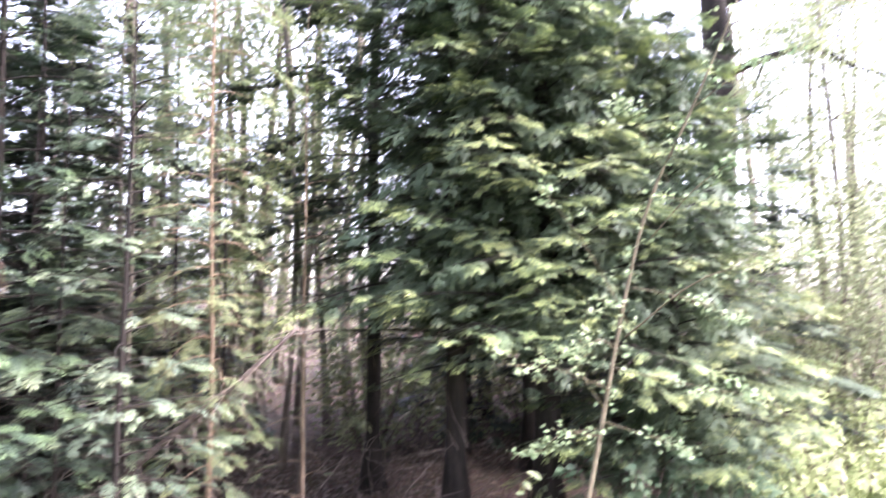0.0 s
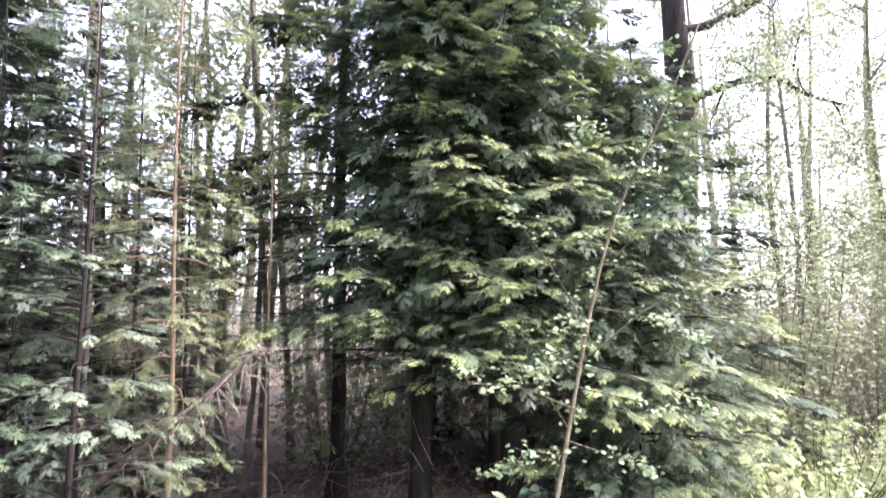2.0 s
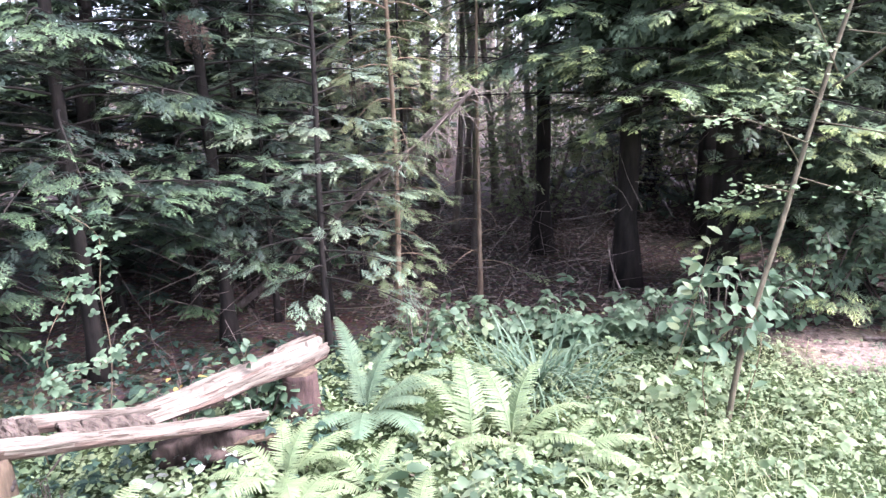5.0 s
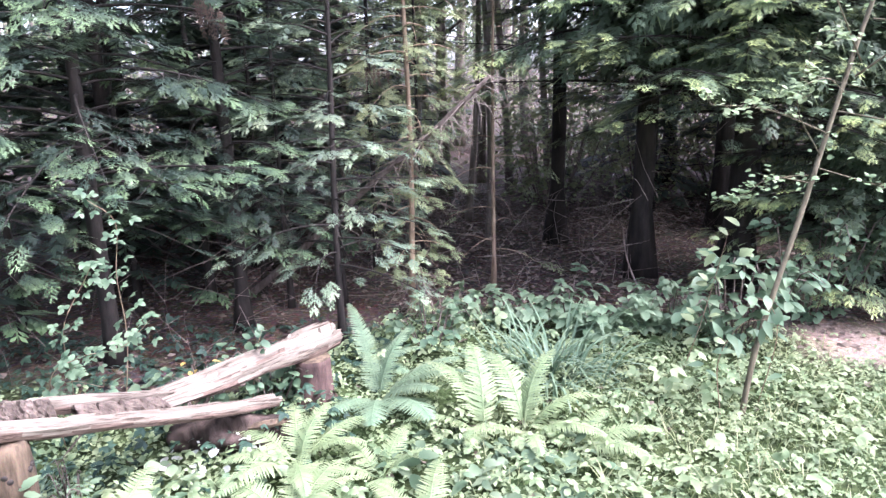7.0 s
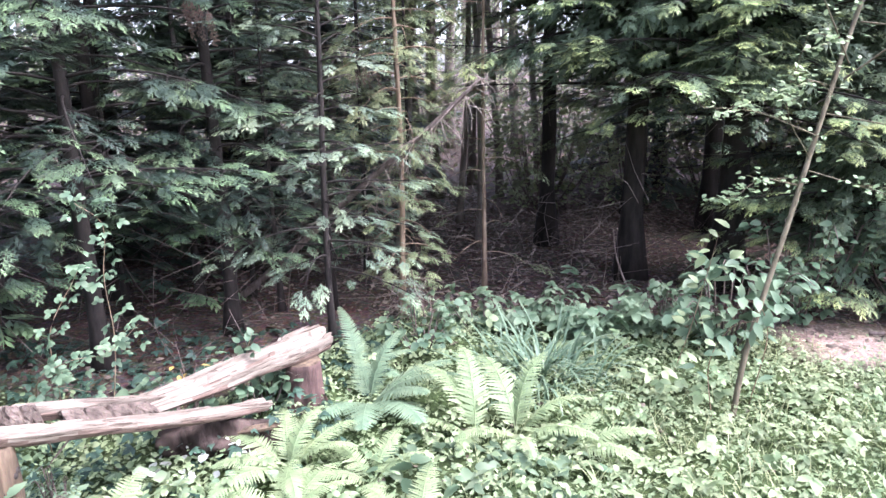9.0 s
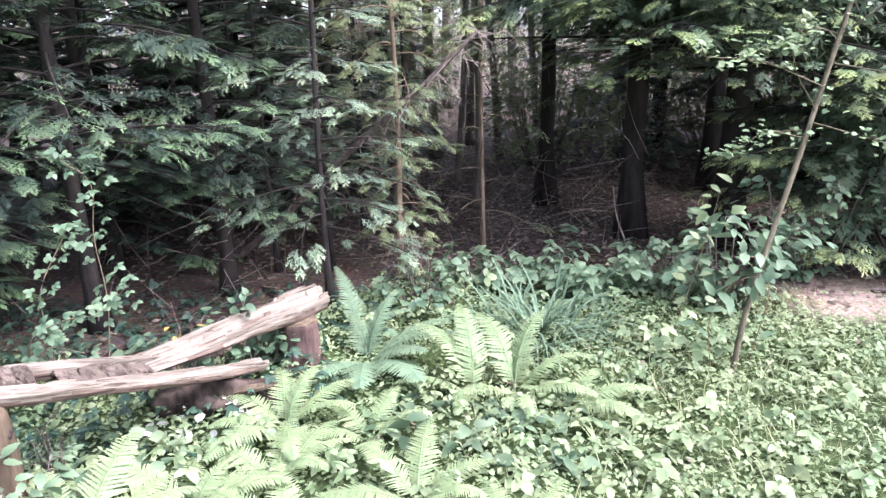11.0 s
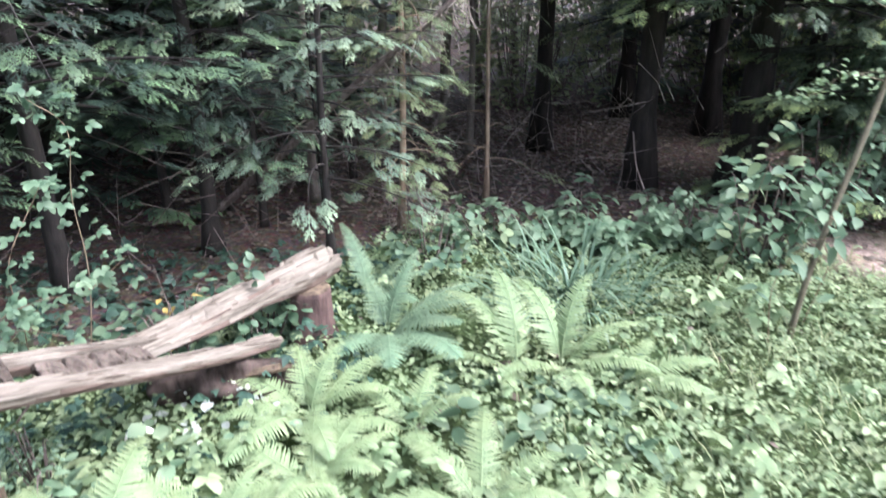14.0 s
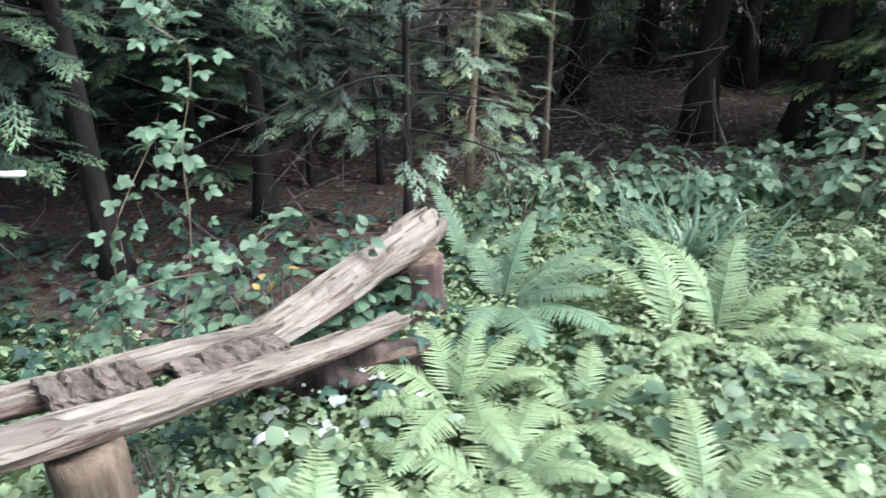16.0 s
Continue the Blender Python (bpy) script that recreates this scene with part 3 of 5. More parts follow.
conifer((-2.75, 5.9), 6.0, 0.035, 0.6, 0.8, 60, 26, SPARSE, BARK_GREY, "lanky olive-green conifer with hanging thin sprays", seed=36, group="young cypresses", gap=0.1, shape=0.4, size=(0.14, 0.24), droop=(0.3, 0.8))
conifer((-1.95, 6.0), 6.0, 0.030, 0.45, 1.3, 55, 26, SPARSE, BARK_GREY, "lanky olive-green conifer with hanging thin sprays", seed=37, group="young cypresses", gap=0.15, shape=0.4, size=(0.14, 0.24), droop=(0.3, 0.8))
conifer((-3.7, 4.3), 5.2, 0.07, 1.1, 0.4, 70, 44, CYPRESS_BLUE_SHADED, BARK_DARK, DARK_LABEL, seed=27, group="young cypresses", size=(0.14, 0.24), far=True)
conifer((-3.05, 5.2), 4.4, 0.06, 0.85, 0.4, 56, 36, CYPRESS_BLUE_SHADED, BARK_DARK, DARK_LABEL, seed=29, group="young cypresses", size=(0.14, 0.24), far=True)
conifer((-4.6, 2.9), 6.0, 0.07, 1.1, 0.4, 60, 24, CYPRESS_BLUE_SHADED, BARK_DARK, DARK_LABEL, seed=28, group="young cypresses", far=True)

# the wood behind, dark and close
BACK = "dark conifer with bare lower trunk deep in the wood"
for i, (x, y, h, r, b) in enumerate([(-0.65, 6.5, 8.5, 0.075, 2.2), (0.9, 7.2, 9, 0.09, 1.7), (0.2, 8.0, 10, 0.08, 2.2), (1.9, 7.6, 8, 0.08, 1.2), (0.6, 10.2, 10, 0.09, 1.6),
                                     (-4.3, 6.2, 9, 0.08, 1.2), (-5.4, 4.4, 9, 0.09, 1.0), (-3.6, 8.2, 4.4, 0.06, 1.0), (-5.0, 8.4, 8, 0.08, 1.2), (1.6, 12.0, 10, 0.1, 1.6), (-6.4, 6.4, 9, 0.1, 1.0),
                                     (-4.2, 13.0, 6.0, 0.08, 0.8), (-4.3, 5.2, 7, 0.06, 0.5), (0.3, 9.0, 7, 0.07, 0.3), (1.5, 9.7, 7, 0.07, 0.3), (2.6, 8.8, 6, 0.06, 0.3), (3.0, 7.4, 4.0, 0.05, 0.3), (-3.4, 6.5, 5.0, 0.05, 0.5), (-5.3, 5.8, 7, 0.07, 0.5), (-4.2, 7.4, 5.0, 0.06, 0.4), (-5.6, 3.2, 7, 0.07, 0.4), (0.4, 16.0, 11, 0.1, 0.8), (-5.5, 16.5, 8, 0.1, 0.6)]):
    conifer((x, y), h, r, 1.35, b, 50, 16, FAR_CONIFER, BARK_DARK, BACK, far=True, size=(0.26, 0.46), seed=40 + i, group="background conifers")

# thin tall trees with light crowns, the sky between them
POLE = "tall thin tree with grey-brown trunk and sparse light crown"
for i, (x, y, h, r, f0) in enumerate([(-2.24, 8.7, 9, 0.075, 1.8), (-2.0, 9.8, 9.5, 0.06, 1.8), (-2.40, 7.6, 8, 0.045, 1.6), (-3.8, 8.6, 9, 0.08, 1.6), (-3.0, 10.5, 9, 0.07, 1.6), (-4.6, 11.5, 10, 0.1, 1.6),
                                      (-1.8, 13.5, 11, 0.1, 1.6), (-3.4, 14.5, 11, 0.1, 1.6), (-2.9, 6.6, 7.5, 0.04, 1.4), (-1.65, 7.2, 7.5, 0.035, 1.6), (-1.25, 6.2, 6, 0.028, 1.6), (-1.45, 8.9, 8, 0.05, 1.8), (-1.05, 10.0, 8, 0.05, 1.8)]):
    broadleaf_tree((x, y), h, r, 1.25, f0, 13, 4200, 0.062, SPARSE, BARK_GREY, POLE, seed=60 + i, group="thin trees")
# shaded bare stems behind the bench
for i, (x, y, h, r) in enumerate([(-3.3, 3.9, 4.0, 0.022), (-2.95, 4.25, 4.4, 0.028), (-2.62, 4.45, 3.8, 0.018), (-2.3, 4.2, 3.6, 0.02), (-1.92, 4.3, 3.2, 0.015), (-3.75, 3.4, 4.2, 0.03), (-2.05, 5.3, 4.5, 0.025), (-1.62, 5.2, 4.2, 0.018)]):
    conifer((x, y), h, r, 0.42, 0.35, 30, 14, CYPRESS_BLUE_SHADED, BARK_DARK, "thin shaded conifer stem with bare lower twigs", seed=330 + i, group="shaded stems", gap=0.75, size=(0.08, 0.14), droop=(0.1, 0.5))
# pole-thin bare stem in the gap
bare = conifer((-0.97, 4.91), 4.2, 0.017, 0.35, 0.25, 34, 6, SPARSE, BARK_RED, "thin bare reddish pole stem with dead side twigs", seed=31, group="young cypresses", gap=0.85)

# the lighter side: an oak-like tree with a long side limb, and others behind
broadleaf_tree((3.8, 10.0), 12, 0.31, 2.4, 5.6, 10, 15000, 0.06, BROADLEAF, BARK_DARK, "large dark-trunked tree with a long crooked side limb", seed=80,
               extra=[(((0.05, 0, 4.85), (0.7, -0.1, 5.15), (1.5, -0.2, 5.35), (2.0, -0.3, 5.05), (2.6, -0.3, 4.9)), 0.075), (((0.1, 0, 4.1), (0.6, -0.2, 3.9), (1.3, -0.3, 3.85)), 0.035)])
LIGHT = "slender broadleaved tree with pale green leaves against the sky"
for i, (x, y, h, r, s) in enumerate([(6.4, 11.5, 9, 0.07, 2.2), (7.6, 12.5, 9, 0.08, 2.4), (5.6, 13.5, 10, 0.09, 2.4), (9.0, 11.0, 9, 0.09, 2.6), (3.0, 14.5, 10, 0.09, 2.2), (10.5, 15.0, 11, 0.12, 2.6),
                                     (7.0, 17.5, 12, 0.11, 2.8), (4.6, 18.5, 12, 0.1, 2.8), (8.2, 8.6, 7.5, 0.06, 2.0), (12.5, 12.0, 10, 0.11, 2.6), (2.0, 17.0, 11, 0.1, 2.6), (5.4, 9.6, 7.5, 0.05, 1.9), (7.2, 10.0, 8, 0.06, 2.0)]):
    broadleaf_tree((x, y), h, r, s, 1.5 if i % 3 else 2.2, 13, 10000, 0.062, BROADLEAF, BARK_GREY, LIGHT, seed=90 + i, group="broadleaved trees")


# ---- bushes ----
def bush(at, radius, height, stems, leaves, size, shape, material, label, category="shrub", name="leafy_shrub", seed=1, flat=0.5, group=""):
    """Arching stems with leaves along them."""
    g = np.random.default_rng(seed)
    ob = thing(name, (at[0], at[1], 0), label, category, group)
    wood, crown = Heap(), Heap()
    P, D = [], []
    for i in range(stems):
        a = g.uniform(0, 2 * np.pi)
        rr = radius * g.uniform(0.25, 1.0)
        h = height * g.uniform(0.45, 1.0)
        b = np.array([math.cos(a), math.sin(a), 0])
        c = curve([b * rr * 0.25 + [0, 0, -0.03], b * rr * 0.6 + [0, 0, h * 0.45], b * rr * 0.85 + [0, 0, h * 0.95], b * rr * 1.15 + [0, 0, h * g.uniform(0.75, 1.0)]], 9)
        v, f = tube(c, np.linspace(0.006, 0.0015, 9) * min(1.3, 0.6 + height), 4, 0, 0, False)
        wood.add(v, f)
        k = leaves // stems
        u = g.uniform(0.07, 1, k)
        p = np.stack([np.interp(u, np.linspace(0, 1, 9), c[:, q]) for q in range(3)], 1)
        dd = b + g.normal(0, 0.8, (k, 3)) * [1, 1, 0.4]
        P.append(p + dd * 0.02 + g.normal(0, size * 0.35 + (0.07 * height if height > 1.1 else 0), (k, 3))), D.append(dd + [0, 0, -0.15])
    P, D = np.concatenate(P), np.concatenate(D)
    P[:, 2] = np.maximum(P[:, 2], 0.03)
    nn = g.normal(0, 0.35, (len(P), 3)) + [0, -flat * 0.6, 1]
    scatter(crown, shape, P, frames_of(D, nn), size * g.uniform(0.6, 1.2, len(P)), g.uniform(-0.25, 0.4, len(P)))
    piece("stalk", wood.mesh("stalk", TWIG), ob)["kind"] = "stuff"
    piece("foliage", crown.mesh("foliage", material), ob)["kind"] = "stuff"
    return ob


bush((0.62, 4.15), 0.42, 0.58, 18, 280, 0.095, LEAF_OVAL, BRAMBLE, "waist-low leafy shrub with broad green leaves by the sapling", seed=101)
bush((1.15, 4.75), 0.5, 0.75, 18, 560, 0.065, LEAF_TOOTHED, BRAMBLE, "leafy green shrub under the cypress boughs", seed=102)
bush((1.95, 4.85), 0.6, 0.70, 20, 620, 0.06, LEAF_TOOTHED, BRAMBLE, "leafy green shrub under the cypress boughs", seed=103)
bush((0.25, 4.35), 0.3, 0.26, 12, 130, 0.11, TREFOIL, BRAMBLE_LIGHT, "low bramble with toothed leaves at the litter's edge", "bramble", "bramble_bush", seed=104)
bush((-0.35, 4.25), 0.4, 0.24, 14, 170, 0.12, TREFOIL, BRAMBLE_LIGHT, "low bramble with broad toothed leaves in the gap", "bramble", "bramble_bush", seed=105)
bush((-0.85, 4.15), 0.35, 0.22, 12, 130, 0.12, TREFOIL, BRAMBLE_LIGHT, "low bramble with broad toothed leaves in the gap", "bramble", "bramble_bush", seed=106)
for i, (x, y, r, h) in enumerate([(3.0, 5.0, 0.8, 0.75), (3.6, 6.2, 0.9, 0.9), (4.6, 5.4, 0.9, 0.8), (2.7, 6.3, 0.7, 0.9), (4.9, 7.2, 1.0, 0.9), (5.9, 6.2, 1.0, 0.8)]):
    bush((x, y), r, h, 34, 1100, 0.08, LEAF_SMALL, NETTLE, "tall bright yellow-green nettle patch in the open", "nettles", "nettle_patch", seed=110 + i, group="nettles")
for i, (x, y, r, h) in enumerate([(3.4, 8.2, 1.0, 2.3), (4.9, 9.0, 1.2, 2.2), (6.4, 9.4, 1.2, 2.2), (7.8, 10.2, 1.4, 2.2), (3.0, 11.5, 1.3, 2.6), (5.6, 11.0, 1.3, 2.6), (9.2, 9.5, 1.4, 2.0), (2.6, 7.0, 0.7, 1.9)]):
    bush((x, y), r, h, 18, 2400, 0.085, LEAF_FAR, BROADLEAF, "dense understorey shrub with small green leaves", "shrub", "understorey_shrub", seed=130 + i, group="understorey shrubs")


for i, (x, y, r, h) in enumerate([(-3.0, 9.0, 1.0, 1.3), (-0.4, 10.6, 1.1, 1.5), (-4.4, 10.0, 1.2, 1.8), (1.2, 9.2, 1.0, 1.4), (-3.8, 15.5, 1.6, 2.2), (-1.2, 15.4, 1.6, 2.2), (1.0, 14.4, 1.5, 2.2), (0.2, 9.0, 1.0, 1.5), (1.6, 8.6, 1.0, 1.5), (2.6, 9.4, 1.1, 1.8), (-0.9, 8.4, 0.8, 1.2), (-5.5, 6.8, 1.2, 2.0), (-6.6, 5.0, 1.2, 2.0), (-7.2, 8.5, 1.4, 2.2), (-4.5, 7.3, 1.0, 1.6), (-6.0, 10.5, 1.4, 2.2), (-8.2, 6.2, 1.4, 2.2), (-7.4, 3.4, 1.3, 2.0), (-6.0, 2.2, 1.1, 1.8), (-5.0, 13.6, 1.6, 2.4), (-8.8, 11.0, 1.8, 2.6), (-2.2, 16.0, 1.8, 2.2)]):
    bush((x, y), r, h, 30, 1700, 0.085, LEAF_FAR, SPARSE, "thin undergrowth shrub in the wood's shade", "shrub", "understorey_shrub", seed=150 + i, group="understorey shrubs")


for i, (x, y, r, h) in enumerate([(4.3, 8.6, 1.2, 4.2), (6.0, 10.4, 1.6, 5.0), (8.0, 11.4, 1.7, 5.0), (7.4, 8.2, 1.3, 3.6), (9.6, 13.0, 1.8, 5.5), (5.0, 15.0, 1.8, 5.5), (10.2, 8.4, 1.6, 3.5), (9.0, 6.8, 1.4, 2.0)]):
    bush((x, y), r, h, 12, 7500, 0.065, LEAF_FAR, BROADLEAF, "tall loose hazel-like bush with pale green leaves", "shrub", "tall_bush", seed=170 + i, group="tall bushes")


bush((-1.86, 1.50), 0.20, 0.32, 12, 120, 0.058, LEAF_TOOTHED, BRAMBLE_LIGHT, "low bramble with round pale leaves before the stump", "bramble", "bramble_bush", seed=190)
bush((-1.98, 1.42), 0.20, 0.34, 10, 110, 0.06, LEAF_TOOTHED, BRAMBLE_LIGHT, "low bramble with round pale leaves before the stump", "bramble", "bramble_bush", seed=191)


for i, (x, y, h) in enumerate([(-2.0, 2.62, 0.30), (-1.74, 2.85, 0.30), (-1.15, 3.72, 0.30)]):
    bush((x, y), 0.26, h, 12, 120, 0.062, LEAF_ROUND, BRAMBLE, "low leafy plant with round blue-green leaves", "plant", "low_plant", seed=200 + i, group="low plants")


def far_woods():
    """The wood's far edge: a loose belt of trunks and leaf clumps."""
    g = np.random.default_rng(77)
    h, t = Heap(), Heap()
    n = 900
    cx, cy, cz = g.uniform(-38, 42, n), g.uniform(22, 44, n), g.uniform(0.2, 1, n) ** 0.8 * 6.0
    k = 16
    P = np.repeat(np.stack([cx, cy, cz], 1), k, 0) + g.normal(0, 0.75, (n * k, 3))
    P[:, 2] = np.abs(P[:, 2])
    scatter(h, LEAF_FAR, P, frames_of(g.normal(0, 1, P.shape), g.normal(0, 0.5, P.shape) + [0, 0, 1]), g.uniform(0.16, 0.38, len(P)), g.uniform(-0.3, 0.3, len(P)))
    for i in range(90):
        x, y = g.uniform(-38, 42), g.uniform(20, 40)
        v, f = tube([(x, y, -0.1), (x + g.normal(0, 0.2), y, 5), (x + g.normal(0, 0.4), y, 11)], [0.16, 0.12, 0.05], 6, 0, 0, False)
        t.add(v, f)
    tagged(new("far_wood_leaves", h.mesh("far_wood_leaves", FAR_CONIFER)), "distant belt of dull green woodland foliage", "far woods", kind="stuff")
    tagged(new("far_wood_trunks", t.mesh("far_wood_trunks", BARK_GREY)), "distant grey-brown trunks of the woodland belt", "far woods", kind="stuff")


far_woods()


def unseen_rear_woods():
    """An added, unseen belt behind the walker that blocks low sky light: leaf clumps and trunks."""
    g = np.random.default_rng(78)
    h, t = Heap(), Heap()
    n, k = 1500, 12
    cx, cy, cz = g.uniform(-16, 18, n), g.uniform(-14, -7.5, n), g.uniform(0.1, 1, n) * 9.5
    left = g.uniform(0, 1, n) < 0.3
    cx[left], cy[left] = g.uniform(-15, -9.5, left.sum()), g.uniform(-9, 3, left.sum())
    P = np.repeat(np.stack([cx, cy, cz], 1), k, 0) + g.normal(0, 0.55, (n * k, 3))
    P[:, 2] = np.abs(P[:, 2])
    scatter(h, LEAF_FAR, P, frames_of(g.normal(0, 1, P.shape), g.normal(0, 0.7, P.shape) + [0, 0.3, 1]), g.uniform(0.25, 0.5, len(P)), g.uniform(-0.3, 0.3, len(P)))
    for i in range(46):
        x, y = (g.uniform(-16, 18), g.uniform(-13, -8)) if i % 3 else (g.uniform(-15, -10), g.uniform(-9, 3))
        v, f = tube([(x, y, -0.1), (x + g.normal(0, 0.2), y, 5), (x + g.normal(0, 0.4), y, 10)], [0.16, 0.12, 0.05], 7, 0, 0, False)
        t.add(v, f)
    tagged(new("rear_wood_leaves", h.mesh("rear_wood_leaves", FAR_CONIFER)), "unseen added belt of dull green foliage that blocks low sky light", "far woods", kind="stuff")
    tagged(new("unseen_rear_trunks", t.mesh("unseen_rear_trunks", BARK_GREY)), "unseen added grey-brown trunks in the light-blocking belt", "far woods", kind="stuff")


unseen_rear_woods()


# ---- the leaning sapling ----
def sapling():
    g = np.random.default_rng(5)
    ob = thing("sapling", (0.52, 3.21, 0), "leaning slender sapling with pale bark and small round leaves", "tree")
    base = np.array([0.52, 3.21, 0])
    stem = curve([(0, 0, -0.05), (0.045, 0.03, 0.35), (0.20, 0.16, 0.95), (0.41, 0.36, 1.74), (0.56, 0.40, 2.25), (0.76, 0.39, 2.68), (0.92, 0.36, 3.05), (1.04, 0.33, 3.35)], 30)
    v, f = tube(stem, np.linspace(0.0145, 0.0045, 30), 8, 0.3, 4)
    piece("trunk", mesh_from("trunk", v, f, BARK_SAPLING), ob)
    twigs = [((0.42, 0.35, 1.62), (0.2, 0.15, 1.95), (-0.05, 0.0, 2.25)), ((0.40, 0.33, 1.55), (0.75, 0.15, 1.85), (1.2, 0.05, 1.95)), ((0.27, 0.22, 1.2), (0.12, 0.1, 1.45), (0.18, 0.1, 1.75)),
             ((0.30, 0.25, 1.3), (0.0, 0.05, 1.42), (-0.25, -0.05, 1.45)), ((0.33, 0.28, 1.4), (0.6, 0.1, 1.35), (0.9, 0.0, 1.3)), ((0.24, 0.2, 1.08), (0.05, 0.1, 1.12), (-0.06, 0.05, 1.05)),
             ((0.26, 0.21, 1.15), (0.45, 0.1, 1.1), (0.62, 0.0, 1.05)), ((0.55, 0.38, 2.05), (0.75, 0.25, 2.3), (0.95, 0.2, 2.45)), ((0.66, 0.4, 2.35), (0.5, 0.3, 2.6), (0.35, 0.25, 2.75)),
             ((0.8, 0.38, 2.75), (1.0, 0.3, 2.9), (1.25, 0.25, 3.0)), ((0.45, 0.36, 1.8), (0.65, 0.2, 1.75), (0.85, 0.05, 1.65)), ((0.36, 0.3, 1.48), (0.22, 0.1, 1.55), (0.05, -0.1, 1.5))]

    def leaves_on(points, parent):
        P = np.array(points)
        h = Heap()
        D = g.normal(0, 1, P.shape) * [1, 1, 0.35]
        scatter(h, LEAF_ROUND, P, frames_of(D, g.normal(0, 0.35, P.shape) + [0, -0.3, 1]), g.uniform(0.020, 0.036, len(P)), g.uniform(-0.3, 0.5, len(P)))
        piece("leaves", h.mesh("leaves", SAPLING_LEAF), parent)["kind"] = "stuff"

    for k, tw in enumerate(twigs):
        c = curve(tw, 9)
        wood, P = Heap(), []
        v, f = tube(c, np.linspace(0.0055 if k < 2 else 0.0035, 0.0012, 9), 4, 0, 0, False)
        wood.add(v, f)
        for u in range(3, 9):
            q = c[u] + g.normal(0, 0.008, 3)
            e = q + g.normal(0, 0.07, 3) * [1, 1, 0.45]
            v, f = tube([c[u], (q + e) / 2, e], [0.002, 0.0015, 0.001], 4, 0, 0, False)
            wood.add(v, f)
            P += [q + (e - q) * s + g.normal(0, 0.028, 3) * [1, 1, 0.35] for s in g.uniform(0, 1.2, (6, 6, 10, 14, 20, 24)[u - 3])]
        b = piece("branch", wood.mesh("branch", BARK_SAPLING), ob)
        leaves_on(P, b)
    P = []
    for z in np.linspace(1.0, 3.3, 26):
        i = np.argmin(np.abs(stem[:, 2] - z))
        P += [stem[i] + g.normal(0, 0.06, 3) for _ in range(7)]
    leaves_on(P, ob)


sapling()


# ---- the broken log bench ----
def log_half(name, points, width, thick, seed, parent, label, n=60, ends=(0.02, 0.03), roll=0.0):
    """A split half log along local y: flat riven top with steps and checks, rounded underside, torn ends."""
    p = curve(points, n)
    start, end = p[0], p[-1]
    d = end - start
    ang = math.atan2(-d[0], d[1])
    m = Matrix.Translation(start) @ Matrix.Rotation(ang, 4, "Z") @ Matrix.Rotation(math.atan2(d[2], math.hypot(d[0], d[1])), 4, "X")
    inv = np.array(m.inverted())
    q = p @ inv[:3, :3].T + inv[:3, 3]
    m_sides = 30
    v = []
    for i in range(n):
        s = i / (n - 1)
        w = np.interp(s, np.linspace(0, 1, len(width)), width) / 2
        h = np.interp(s, np.linspace(0, 1, len(thick)), thick)
        for j in range(m_sides):
            a = j / m_sides * 2 * math.pi
            cx, cz = math.cos(a), math.sin(a)
            x = w * math.copysign(abs(cx) ** 0.7, cx)
            z = h * (0.28 * abs(cz) ** 0.6 if cz > 0 else -0.72 * abs(cz) ** 0.8)
            nz = noise.noise((x * 30 + seed, q[i][1] * 2.2, z * 30))
            step = noise.noise((seed * 2.0 + j * 0.55, q[i][1] * 4.0, 3.3))
            ridge = noise.noise((seed + j * 1.9, q[i][1] * 1.6, 7.7))
            x += w * 0.08 * nz + w * 0.18 * noise.noise((seed, q[i][1] * 6, j * 0.15))
            z += h * (0.07 * nz + 0.16 * ridge + (0.20 * (1 if step > 0.1 else 0) if cz > 0.2 else 0.2 * step))
            x += w * 0.10 * ridge
            z -= x * math.tan(radians(roll))
            tear = 0
            if i < 2 or i > n - 3:
                tear = (ends[0] if i < 2 else ends[1]) * (noise.noise((j * 1.7 + seed, seed, 1.0)) + 0.2 * nz) * (1 if i < 2 else -1)
            v.append((q[i][0] + x, q[i][1] + tear, q[i][2] + z))
    v = np.array(v)
    f = [(i * m_sides + j, i * m_sides + (j + 1) % m_sides, (i + 1) * m_sides + (j + 1) % m_sides, (i + 1) * m_sides + j) for i in range(n - 1) for j in range(m_sides)]
    k = len(v)
    v = np.vstack([v, v[:m_sides].mean(0) + [0, 0.012, 0], v[-m_sides:].mean(0) - [0, 0.015, 0]])
    for j in range(0, m_sides, 2):
        f.append(((j + 2) % m_sides, (j + 1) % m_sides, j, k))
        o = (n - 1) * m_sides
        f.append((o + j, o + (j + 1) % m_sides, o + (j + 2) % m_sides, k + 1))
    me = mesh_from(name, v, f, WOOD, None, False)
    me.materials.append(WOOD_TORN)
    for i in range(n - 1):
        for j in range(m_sides):
            a = (j + 0.5) / m_sides * 2 * math.pi
            if math.sin(a) < -0.12 + 0.5 * noise.noise((seed, q[i][1] * 5, 2.0)) or (math.sin(a) > 0 and abs(math.cos(a) - 0.35 - 0.4 * noise.noise((seed, q[i][1] * 2.5, 5.0))) < 0.07 and noise.noise((seed, q[i][1] * 3.0, 9.0)) > -0.1):
                me.polygons[i * m_sides + j].material_index = 1
    ob = piece(name, me, parent, label)
    ob.matrix_local = m
    return ob


